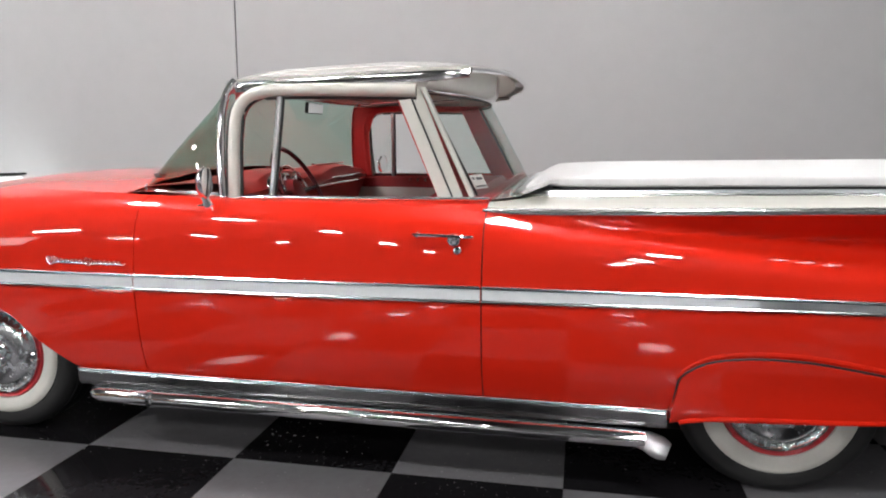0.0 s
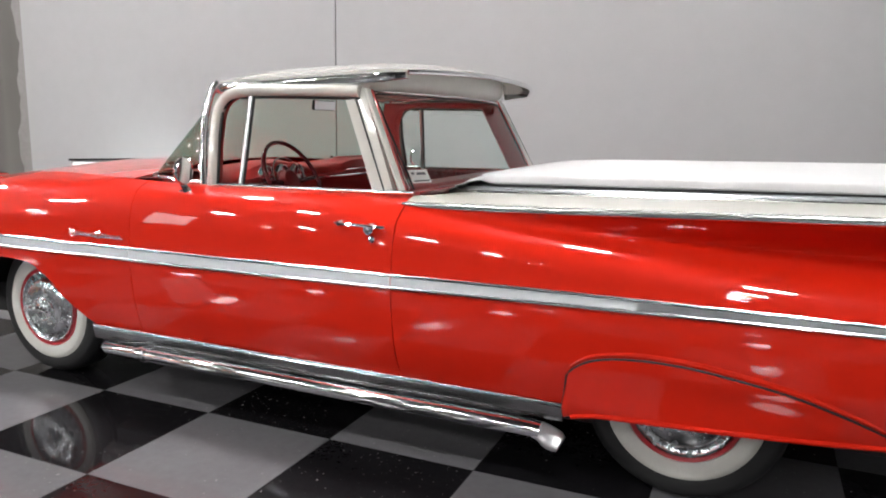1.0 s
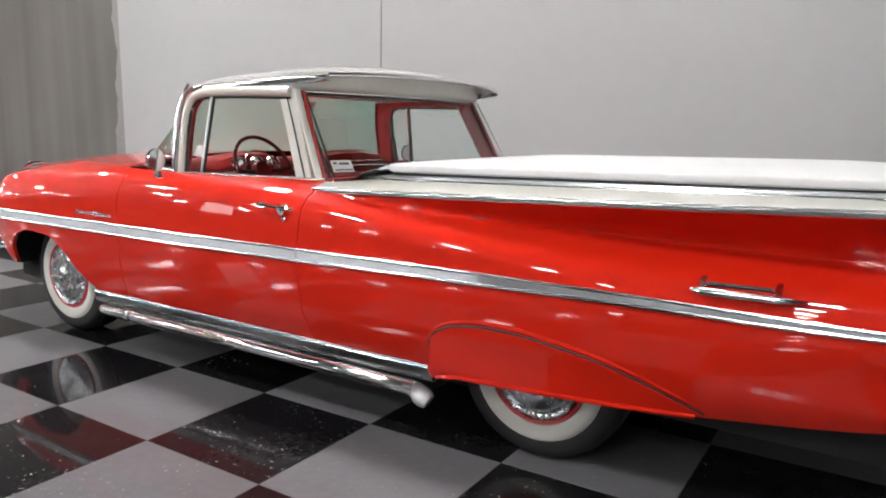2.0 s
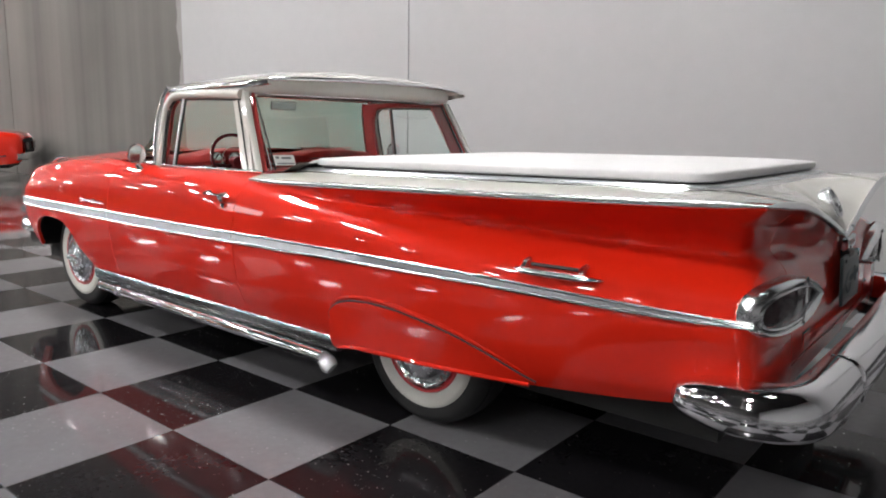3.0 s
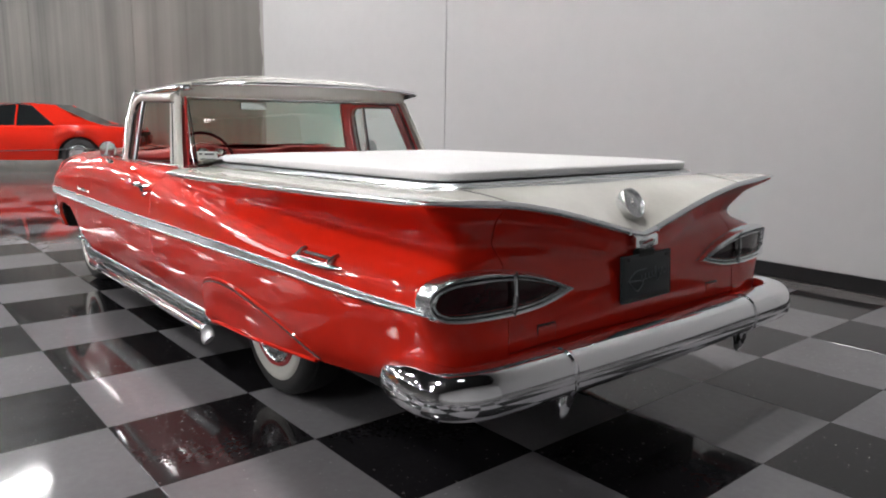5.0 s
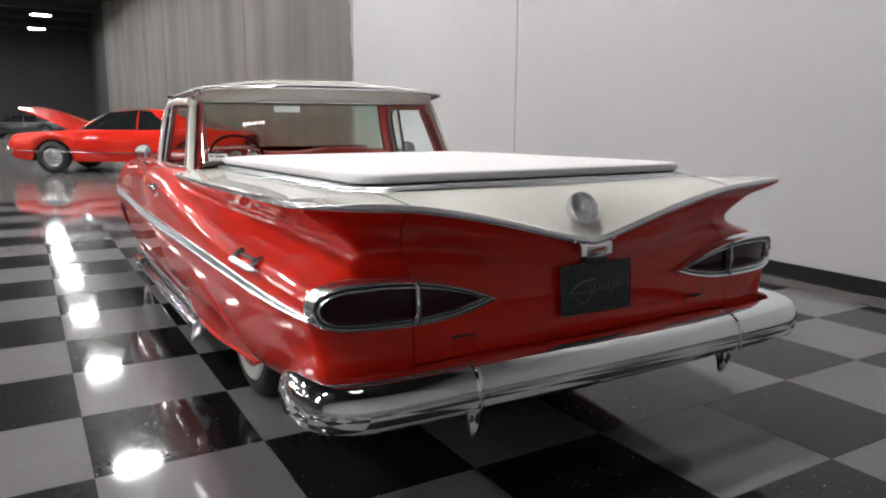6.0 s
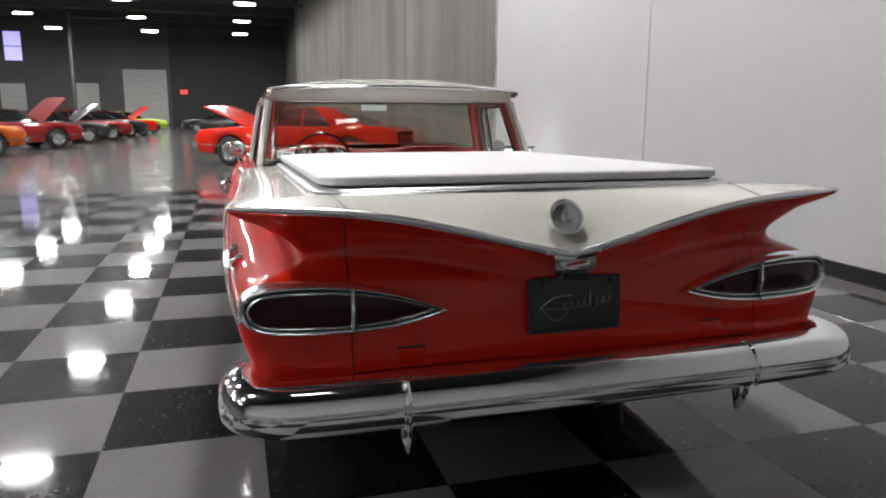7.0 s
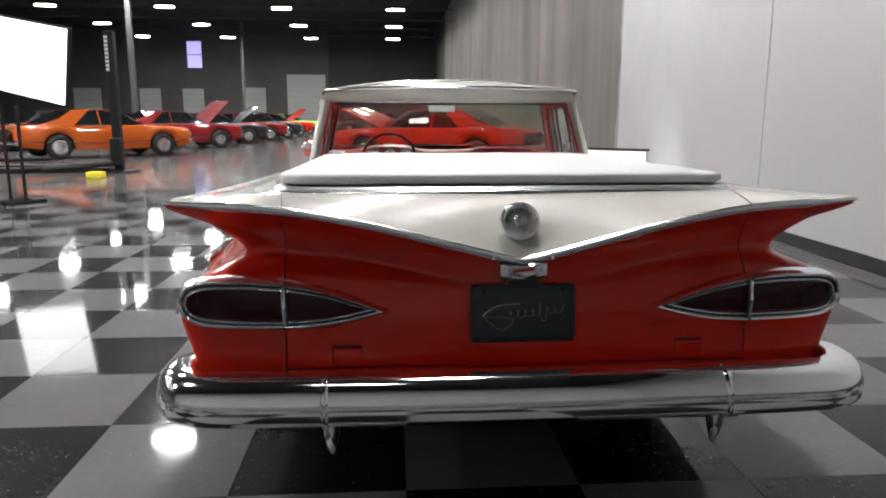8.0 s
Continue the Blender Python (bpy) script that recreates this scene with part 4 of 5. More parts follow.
for s in (-1, 1):
    rows = [[(x, s * (skirt_y(x, z) + 0.010), z) for z in np.linspace(SK_LOW(x), SK_TOP(x), 16)] for x in np.linspace(2.572, 3.54, 44)]
    sk = part("wheel_skirt", sheet(rows), RED, CAR, thick=0.02, pivot=(3, 0, 0.4))
    part("skirt_seam", rod([(x, s * (skirt_y(x, SK_TOP(x) + 0.004) + 0.004), SK_TOP(x) + 0.004) for x in np.linspace(2.570, 3.545, 60)], 0.0036, 6), SEAL, sk)
    part("skirt_flare", rod([(x, s * (side_y(x, SK_TOP(x) + 0.018) - 0.003), SK_TOP(x) + 0.018) for x in np.linspace(2.567, 3.52, 60)], [0.003 + 0.008 * math.sin(math.pi * i / 59) ** 0.5 for i in range(60)], 8), RED, CAR)
    part("skirt_lip", rod([(x, s * (skirt_y(x, SK_LOW(x)) + 0.010), SK_LOW(x)) for x in np.linspace(2.60, 3.52, 40)], 0.009, 8), RED, sk)
    # wheel opening left dark behind the skirt
    part("wheel_house", box(2.58, 3.4, min(s * 0.46, s * 0.54), max(s * 0.46, s * 0.54), 0.3, 0.8), UNDER, CAR, smooth=0)
    # grab bar on the rear fender
    bar = part("grab_bar", rod([(x, s * (side_y(x, 0.758) + 0.022 - 0.012 * abs((x - 3.645) / 0.15) ** 6), 0.759) for x in np.linspace(3.495, 3.80, 21)],
                               [0.008, 0.014, 0.017] + [0.0175] * 13 + [0.016, 0.013, 0.010, 0.006, 0.003], 10, flat=0.75), TRIM, CAR, "chrome grab bar")
    # black rod on the paint stands in for the shade behind the bar
    part("bar_gap", rod([(x, s * (side_y(x, 0.776) + 0.003), 0.776) for x in np.linspace(3.54, 3.71, 8)], 0.007, 6), SEAL, bar, "dark strip for the shade behind the bar")
    for x in (3.525, 3.725):
        part("bar_foot", rod([(x, s * (side_y(x, 0.785) - 0.003), 0.787), (x, s * (side_y(x, 0.782) + 0.012), 0.782), (x, s * (side_y(x, 0.765) + 0.02), 0.762)], [0.011, 0.012, 0.013], 8), TRIM, bar)


# wheels
def wheel(x, s, inset=0.795):
    w = part("wheel", lathe([(0.21, -0.05), (0.250, 0.06), (0.257, 0.07), (0.29, 0.075), (0.313, 0.062), (0.326, 0.04), (0.3275, 0.034), (0.324, 0.03), (0.331, 0.026), (0.332, 0.0), (0.327, -0.003), (0.332, -0.006), (0.332, -0.07), (0.32, -0.11), (0.2, -0.12)], "y", 56), RUBBER, CAR, "whitewall tyre with red rim and chrome hubcap")
    w.matrix_basis = pose(x, s * inset, 0.332, 0, 0, 0 if s > 0 else 180)
    part("whitewall", lathe([(0.188, 0.058), (0.196, 0.074), (0.23, 0.082), (0.247, 0.079), (0.255, 0.0725)], "y", 56), WHITEWALL, w)
    part("rim", lathe([(0.196, 0.066), (0.189, 0.078), (0.178, 0.074), (0.17, 0.05)], "y", 56), RIMRED, w)
    cap = part("hubcap", lathe([(0.178, 0.06), (0.172, 0.080), (0.166, 0.083), (0.160, 0.076), (0.150, 0.074), (0.142, 0.080), (0.136, 0.090), (0.12, 0.098), (0.09, 0.104), (0.06, 0.107), (0.052, 0.103), (0.046, 0.110), (0.03, 0.118), (0.001, 0.121)], "y", 48), HUB, w)
    for k in range(32):
        a = 2 * math.pi * k / 32
        part("rib", rod([(0.143 * math.cos(a), 0.080, 0.143 * math.sin(a)), (0.159 * math.cos(a), 0.077, 0.159 * math.sin(a))], 0.003, 5), HUB, cap)
    part("spinner", rod([(-0.06, 0.125, -0.01), (-0.02, 0.132, 0), (0.0, 0.150, 0), (0.02, 0.132, 0), (0.06, 0.125, 0.01)], [0.006, 0.013, 0.018, 0.013, 0.006], 8), HUB, cap)
    return w


for s in (-1, 1):
    wheel(0.0, s)
    wheel(2.938, s, 0.785)

# rear bumper
BSEC = [(-0.05, 0.528), (-0.035, 0.541), (-0.01, 0.5425), (0.015, 0.540), (0.034, 0.533), (0.050, 0.520), (0.061, 0.502), (0.068, 0.478), (0.071, 0.450), (0.069, 0.424), (0.058, 0.408), (0.02, 0.402), (-0.04, 0.405)]
BPATH = smooth_path([(4.035, -1.02, 0), (4.12, -1.03, 0), (4.24, -1.03, 0), (4.325, -0.995, 0), (4.365, -0.90, 0), (4.38, -0.6, 0), (4.39, 0, 0), (4.38, 0.6, 0), (4.365, 0.90, 0), (4.325, 0.995, 0), (4.24, 1.03, 0), (4.12, 1.03, 0), (4.035, 1.02, 0)], 121)


def bumper_ring(i, grow=0.0):
    p = BPATH[i]
    d = (BPATH[min(i + 1, 120)] - BPATH[max(i - 1, 0)]).normalized()
    o = Vector((d.y, -d.x, 0))
    if o.dot(p - Vector((3.4, 0, 0))) < 0:
        o = -o
    k = min(1.0, 0.35 + 0.65 * math.sqrt(min(i, 120 - i) / 7)) if min(i, 120 - i) < 7 else 1.0
    return [p + o * (a * k + grow) + Vector((0, 0, 0.47 + (b - 0.47) * k + grow * (1 if b > 0.47 else -1))) for a, b in BSEC]


bm = bmesh.new()
vs = add_sheet(bm, [bumper_ring(i) for i in range(121)], True)
bm.faces.new(vs[0])
bm.faces.new(vs[-1])
bumper = part("rear_bumper", bm, CHROME, CAR, "chrome wraparound rear bumper", smooth=60)
for s in (-1, 1):
    i = min(range(121), key=lambda k: abs(BPATH[k].y - s * 0.588))
    a, b = Vector(BPATH[i]), None
    rows = []
    for dy in (-0.012, -0.007, 0.0, 0.007, 0.012):
        g = 0.004 if abs(dy) < 0.01 else -0.002
        rows.append([p + Vector((0, dy, 0)) for p in bumper_ring(i, g)])
    part("joint_ridge", sheet(rows, True), CHROME, bumper, smooth=60)
    part("bumper_guard", rod([(4.39, s * 0.572, 0.41), (4.392, s * 0.572, 0.37), (4.388, s * 0.572, 0.335), (4.38, s * 0.572, 0.302)], [0.032, 0.03, 0.021, 0.007], 10, flat=0.8, up=(0, 1, 0)), CHROME, bumper)
    part("bumper_bracket", box(4.1, 4.36, min(s * 0.78, s * 0.83), max(s * 0.78, s * 0.83), 0.385, 0.43), UNDER, bumper)
fb = bmesh.new()
tube(fb, smooth_path([(-0.45, -0.93, 0.47), (-0.58, -0.94, 0.475), (-0.70, -0.91, 0.48), (-0.84, -0.80, 0.48), (-0.90, -0.4, 0.48), (-0.92, 0, 0.48), (-0.90, 0.4, 0.48), (-0.84, 0.80, 0.48), (-0.70, 0.91, 0.48), (-0.58, 0.94, 0.475), (-0.45, 0.93, 0.47)], 60), [0.015 + 0.028 * min(1, min(i, 59 - i) / 6) for i in range(60)], 12, flat=1.2)
part("front_bumper", fb, CHROME, CAR, "chrome front bumper")

# rocker panels and side pipes
for s in (-1, 1):
    rock = part("rocker_panel", sheet([[(x, s * y, z - 0.008 * (x - 1.5) / 2) for y, z in ((0.955, 0.258), (0.978, 0.262), (0.984, 0.272), (0.989, 0.295), (0.991, 0.315), (0.984, 0.324))] for x in np.linspace(0.44, 2.565, 12)]), SILLMETAL, CAR, "bright metal rocker panel", thick=0.012, pivot=(1.5, 0, 0.29))
    part("rocker_edge", rod([(x, s * 0.989, 0.325 - 0.008 * (x - 1.5) / 2) for x in np.linspace(0.44, 2.565, 30)], 0.005, 6), TRIM, rock)
    pipe = part("side_pipe", rod([(0.50, s * 0.985, 0.238), (0.53, s * 0.99, 0.237), (2.47, s * 0.99, 0.222), (2.5, s * 0.992, 0.22)], [0.02, 0.031, 0.031, 0.03], 18), CHROME, CAR, "polished side exhaust pipe")
    part("pipe_collar", lathe([(0.030, -0.012), (0.037, -0.008), (0.037, 0.008), (0.030, 0.012)], "x", 18, (0.74, s * 0.99, 0.2355)), CHROME, pipe)
    part("pipe_tip", rod(smooth_path([(2.47, s * 0.99, 0.222), (2.50, s * 0.995, 0.218), (2.53, s * 1.003, 0.207), (2.572, s * 1.012, 0.192)], 8), [0.030, 0.031, 0.033, 0.036, 0.039, 0.040, 0.037, 0.030], 16, flat=0.36, up=(0.25, s * 0.8, 0.6)), SATINGREY, pipe, "flat fishtail pipe end")
    # door mirror
    mir = part("door_mirror", lathe([(0.001, -0.03), (0.03, -0.026), (0.052, -0.012), (0.056, 0.0), (0.053, 0.006), (0.05, 0.004)], "x", 28), CHROME, CAR, "round chrome door mirror")
    mir.matrix_basis = pose(0.985, -0.975, 1.03, 0, 0, 8) if s < 0 else pose(1.10, 0.95, 1.03, 0, 0, -8)
    part("mirror_glass", lathe([(0.051, 0.005), (0.001, 0.006)], "x", 28), CHROME, mir)
    part("mirror_stem", rod(smooth_path([(-0.012, 0, -0.03), (-0.01, s * -0.004, -0.05), (-0.005, s * -0.014, -0.07), (0.0, s * -0.024, -0.088)], 8), [0.012, 0.011, 0.012, 0.014, 0.014, 0.015, 0.017, 0.018], 8), CHROME, mir)
    part("mirror_foot", rod([(-0.04, s * -0.026, -0.086), (0.0, s * -0.026, -0.084), (0.09, s * -0.022, -0.09)], [0.01, 0.016, 0.008], 8, flat=0.6), CHROME, mir)

# cabin
part("cabin_floor", box(0.62, 1.95, -0.84, 0.84, 0.40, 0.46), INTDARK, CAR, smooth=0)
part("cabin_back", box(1.93, 1.97, -0.84, 0.84, 0.42, 0.985), INTRED, CAR, smooth=0)
part("firewall", box(0.60, 0.64, -0.84, 0.84, 0.42, 0.98), INTDARK, CAR, smooth=0)
rows = []
for y in np.linspace(-0.83, 0.83, 41):
    hump = 0.035 * (math.exp(-((y + 0.38) / 0.2) ** 4) + 0.75 * math.exp(-((y - 0.45) / 0.24) ** 4))
    rows.append([(0.62, y, 1.0), (0.78, y, 1.012 + hump * 0.5), (0.92, y, 1.02 + hump), (1.0, y, 1.008 + hump), (1.03, y, 0.975 + hump * 0.6), (1.01, y, 0.92), (0.98, y, 0.84), (0.93, y, 0.70)])
dash = part("dashboard", sheet(rows), DASHRED, CAR, "red padded dashboard with chrome strips")
part("dash_strip", rod([(1.034, y, 0.955) for y in np.linspace(-0.8, 0.8, 9)], 0.006, 6), CHROME, dash)
for y in (-0.50, -0.38, -0.26):
    part("dial", lathe([(0.052, 0.0), (0.05, 0.018), (0.043, 0.02), (0.04, 0.01), (0.001, 0.012)], "x", 20, (1.02, y, 0.985)), CHROME, dash)
part("speaker_grille", rod([(0.93, 0.22, 1.05), (0.93, 0.68, 1.05)], 0.012, 8, flat=0.5), CHROME, dash)
part("glove_trim", rod([(1.035, 0.2, 0.985), (1.035, 0.74, 0.985)], 0.005, 6), CHROME, dash)
sw = part("steering_wheel", bmesh.new(), INTRED, CAR, "red steering wheel")
sw.data.clear_geometry()
bm = bmesh.new()
ring = [(0.192 * math.cos(a), 0.192 * math.sin(a), 0) for a in np.linspace(0, 2 * math.pi, 49)]
tube(bm, ring, 0.0105, 8, up=(0, 0, 1), cap=False)
tube(bm, [(-0.188, 0, 0), (-0.06, 0, -0.03), (0.06, 0, -0.03), (0.188, 0, 0)], [0.009, 0.014, 0.014, 0.009], 6)
bm.to_mesh(sw.data)
bm.free()
sw.data.shade_smooth()
sw.data.materials.clear()
sw.data.materials.append(WHEELRED)
sw.matrix_basis = Matrix.Translation((1.10, -0.385, 0.968)) @ Matrix.Rotation(radians(62), 4, "Y") @ Matrix.Rotation(radians(90), 4, "Z")
part("horn_hub", lathe([(0.001, 0.0), (0.05, -0.005), (0.065, -0.03), (0.04, -0.06), (0.03, -0.1)], "z", 24), INTRED, sw)
part("horn_ring", rod([(0.12 * math.cos(a), 0.12 * math.sin(a), -0.015) for a in np.linspace(0, math.pi, 20)], 0.004, 6), CHROME, sw)
part("steering_column", rod([(1.06, -0.385, 0.948), (0.74, -0.385, 0.80)], 0.03, 12), INTRED, CAR)
# bench seat
def seat_block(x0, x1, z0, z1, lean, name, material, parent):
    rows = []
    for y in np.linspace(-0.74, 0.74, 41):
        puff = 0.008 * abs(math.sin(y * 18))
        e = 0.03 * max(0.0, (abs(y) - 0.66) / 0.08) ** 2
        rows.append([(x0 + e, y, z0), (x0 - puff + e, y, (z0 + z1) / 2), (x0 + lean * 0.8 + e, y, z1 - 0.03 - e), (x0 + lean + 0.03, y, z1 - e), (x1 + lean - 0.03, y, z1 - e), (x1 + lean, y, z1 - 0.04 - e), (x1, y, z0)])
    return part(name, sheet(rows), material, parent)


seat = seat_block(1.62, 1.80, 0.62, 0.985, 0.09, "seat_back", INTRED, CAR)
seat_block(1.22, 1.64, 0.46, 0.66, 0.0, "seat_cushion", INTRED, CAR)
for s in (-1, 1):
    trim = part("door_trim", box(0.74, 1.93, min(s * 0.83, s * 0.855), max(s * 0.83, s * 0.855), 0.46, 0.965), INTRED, CAR, "red door trim with white band", bevel=0.01)
    part("trim_band", box(0.95, 1.90, min(s * 0.818, s * 0.829), max(s * 0.818, s * 0.829), 0.82, 0.90), INTWHITE, trim, "white vinyl band", bevel=0.004)
    part("armrest", box(1.3, 1.62, min(s * 0.75, s * 0.829), max(s * 0.75, s * 0.829), 0.74, 0.80), INTRED, trim, bevel=0.02)
    part("window_crank", rod([(1.36, s * 0.818, 0.84), (1.36, s * 0.795, 0.84), (1.42, s * 0.79, 0.85), (1.425, s * 0.765, 0.852)], 0.007, 6), CHROME, trim)
    for k in range(8):
        part("stud", rod([(1.30 + 0.045 * k, s * 0.829, 0.945), (1.30 + 0.045 * k, s * 0.818, 0.945)], 0.009, 6), CHROME, trim)
rvm = part("rear_view_mirror", box(-0.015, 0.0, -0.10, 0.10, -0.025, 0.025), DARKSTEEL, CAR, "rear view mirror in a dark shell", bevel=0.006)
rvm.matrix_basis = Matrix.Translation((1.03, 0.0, 1.322)) @ Matrix.Rotation(radians(6), 4, "Y")
part("mirror_glass", box(0.0005, 0.003, -0.096, 0.096, -0.022, 0.022), CHROME, rvm)
for s in (-1, 1):
    part("sun_visor", box(0.98, 1.12, min(s * 0.18, s * 0.62), max(s * 0.18, s * 0.62), 1.372, 1.386), HEADLINER, CAR, bevel=0.006)
# ---- things round the pickup ----
panel = thing("light_panel", "large glowing white light panel on a black stand", "light panel", at=pose(-4.1, -5.2, 0, 0, 0, -28))
lean = Matrix.Translation((0, 0.6, 1.9)) @ Matrix.Rotation(radians(-10), 4, "X") @ Matrix.Translation((0, -0.6, -1.9))
part("diffuser", box(0.0, 0.02, -0.85, 0.62, 1.39, 2.38), SCREENGLOW, panel, "glowing white front", bevel=0.01).matrix_basis = lean
part("frame", box(-0.05, -0.001, -0.88, 0.65, 1.36, 2.41), DARKSTEEL, panel, bevel=0.01).matrix_basis = lean
for y in (-0.8, -0.48):
    part("leg", rod([(-0.03, y, 1.4), (-0.03, y, 0.03)], 0.025, 8), DARKSTEEL, panel)
    part("foot", rod([(-0.35, y, 0.025), (0.3, y, 0.025)], 0.025, 8), DARKSTEEL, panel)

soft = thing("floor_light", "low white light panel with a black edge facing the wall", "light panel", at=pose(-3.495, 2.89, 0, 0, 0, -35))
part("body", box(-0.04, 0.0, -0.55, 0.34, 0.40, 0.80), HOODLINER, soft, "white backed panel", bevel=0.008)
part("diffuser", box(-0.05, -0.041, -0.53, 0.32, 0.42, 0.78), SOFTGLOW, soft, "glowing white diffuser")
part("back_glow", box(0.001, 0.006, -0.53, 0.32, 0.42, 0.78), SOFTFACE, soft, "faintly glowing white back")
part("edge", box(-0.05, 0.008, -0.57, 0.36, 0.80, 0.82), DARKSTEEL, soft)
for y in (-0.4, 0.2):
    part("leg", rod([(-0.02, y, 0.41), (-0.02, y, 0.0)], 0.015, 8), DARKSTEEL, soft)
    part("foot", rod([(-0.2, y, 0.012), (0.16, y, 0.012)], 0.012, 8), DARKSTEEL, soft)


# ---- the other cars ----
def parked_car(label, paint, at, hood_up=0.0, roofline="coupe", liner=None, group="parked cars"):
    """A parked car, nose along +x, standing on its wheels at z 0; 4.9 m long."""
    car = thing("parked_car", label, "car", group=group, at=at)
    xs = [-2.45, -2.38, -2.1, -1.4, -0.5, 0.5, 1.4, 2.0, 2.3, 2.42]
    wid = pchip(xs, [0.78, 0.86, 0.93, 0.96, 0.965, 0.96, 0.95, 0.90, 0.86, 0.78])
    top = pchip(xs, [0.78, 0.86, 0.90, 0.93, 0.90, 0.90, 0.88, 0.84, 0.80, 0.70])
    low = pchip(xs, [0.42, 0.36, 0.32, 0.26, 0.24, 0.24, 0.26, 0.28, 0.32, 0.40])

    def under(x):
        z = low(x)
        for c in (-1.38, 1.48):
            d = abs(x - c)
            if d < 0.40:
                z = max(z, 0.33 + math.sqrt(0.40**2 - d * d) * 0.92)
        return z

    for s in (-1, 1):
        rows = []
        for x in np.linspace(-2.45, 2.42, 90):
            w, t, u = wid(x), top(x), under(x)
            rows.append([(x, s * w * k, u + (t - u) * h) for k, h in ((0.93, 0), (0.97, 0.15), (1.0, 0.45), (0.995, 0.62), (0.975, 0.8), (0.93, 0.95), (0.86, 1.0))])
        part("side", sheet(rows), paint, car, thick=0.03, pivot=(0, 0, 0.6))
    deck = lambda a, b: sheet([[(x, wid(x) * 0.862 * v, top(x) + 0.03 * (1 - v * v)) for v in np.linspace(-1, 1, 9)] for x in np.linspace(a, b, 12)])
    part("trunk", deck(-2.45, -1.45), paint, car)
    if hood_up:
        hood = part("hood", deck(1.05, 2.25), paint, car, "opened hood", thick=0.03, pivot=(1.5, 0, -2))
        part("cowl", deck(0.85, 1.045), paint, car)
        part("nose_panel", deck(2.255, 2.42), paint, car)
        hood.matrix_basis = Matrix.Translation((1.05, 0, 0.9)) @ Matrix.Rotation(radians(-hood_up), 4, "Y") @ Matrix.Translation((-1.05, 0, -0.9))
        part("hood_liner", sheet([[(x, wid(x) * 0.82 * v, top(x) - 0.03) for v in (-1, 1)] for x in (1.08, 1.6, 2.22)]), liner or BLACKPAINT, hood, "pale underside")
        part("engine", box(1.0, 2.28, -0.7, 0.7, 0.45, 0.78), UNDER, car, bevel=0.05)
    else:
        part("hood", deck(0.85, 2.42), paint, car)
    part("front", sheet([[(2.42, y, 0.40), (2.46, y, 0.55), (2.42, y, 0.70)] for y in np.linspace(-0.7, 0.7, 6)]), DARKSTEEL, car)
    part("tail", sheet([[(-2.45, y, 0.42), (-2.48, y, 0.6), (-2.45, y, 0.78)] for y in np.linspace(-0.7, 0.7, 6)]), DARKSTEEL, car)
    for s in (-1, 1):
        part("tail_lamp", box(-2.50, -2.47, min(s * 0.3, s * 0.68), max(s * 0.3, s * 0.68), 0.58, 0.72), LENS, car, bevel=0.01)
        part("headlamp", lathe([(0.09, 0.0), (0.085, 0.03), (0.001, 0.04)], "x", 16, (2.43, s * 0.62, 0.62)), CHROME, car)
    for x in (-2.5, 2.47):
        part("bumper", rod(smooth_path([(x * 0.94, -0.9, 0.47), (x, -0.75, 0.47), (x * 1.02, 0, 0.47), (x, 0.75, 0.47), (x * 0.94, 0.9, 0.47)], 16), 0.05, 8, flat=1.3), CHROME, car)
    back = -1.75 if roofline == "coupe" else -1.35
    roof_pts = {"coupe": [(0.95, 0.89), (0.35, 1.30), (0.1, 1.34), (-0.5, 1.36), (-0.9, 1.32), (back, 0.92)], "sedan": [(1.0, 0.89), (0.45, 1.36), (0.2, 1.41), (-0.5, 1.43), (-0.95, 1.39), (back, 0.93)]}[roofline]
    q0, q1 = (-0.95, -0.52) if roofline == "coupe" else (-1.0, -0.86)
    part("roof", sheet([[(x, v * 0.66, z - 0.02 * v * v) for v in np.linspace(-1, 1, 7)] for x, z in roof_pts[1:5]]), paint, car, thick=0.03, pivot=(0, 0, 0.6))
    for (xa, za), (xb, zb), nm in ((roof_pts[0], roof_pts[1], "windshield"), (roof_pts[4], roof_pts[5], "rear_window")):
        part(nm, sheet([[(xa, v * (0.78 if za < zb else 0.66), za) for v in (-1, 1)], [(xb, v * (0.66 if za < zb else 0.78), zb) for v in (-1, 1)]]), DARKGLASS, car)
    for s in (-1, 1):
        part("side_window", sheet([[(0.86, s * 0.82, 0.90), (0.36, s * 0.68, 1.26)], [(-0.3, s * 0.83, 0.90), (-0.3, s * 0.69, 1.31)], [(q0, s * 0.825, 0.91), (q1, s * 0.685, 1.28)]]), DARKGLASS, car)
        part("window_trim", rod([(0.90, s * 0.825, 0.905), (-0.3, s * 0.838, 0.905), (q0, s * 0.83, 0.912), (q1, s * 0.69, 1.29), (-0.3, s * 0.70, 1.325), (0.36, s * 0.69, 1.275)], 0.011, 5), CHROME, car)
        part("rear_pillar", sheet([[(q0, s * 0.827, 0.90), (q1, s * 0.688, 1.29), (q1, s * 0.66, 1.33)], [((q0 + back) / 2, s * 0.822, 0.91), (-0.92, s * 0.70, 1.22), (-0.95, s * 0.66, 1.31)], [(back - 0.1, s * 0.80, 0.92), (-1.25, s * 0.74, 1.10), (-1.25, s * 0.70, 1.12)]]), paint, car, thick=0.02, pivot=(-1, 0, 0.6))
        part("front_pillar", rod([(0.95, s * 0.80, 0.89), (0.35, s * 0.67, 1.29)], 0.025, 6), CHROME, car)
        part("window_pillar", rod([(-0.25, s * 0.835, 0.90), (-0.28, s * 0.70, 1.30)], 0.02, 6), paint, car)
        part("sill_strip", rod([(2.2, s * 0.90, 0.48), (0, s * 0.975, 0.42), (-2.2, s * 0.93, 0.48)], 0.012, 6), CHROME, car)
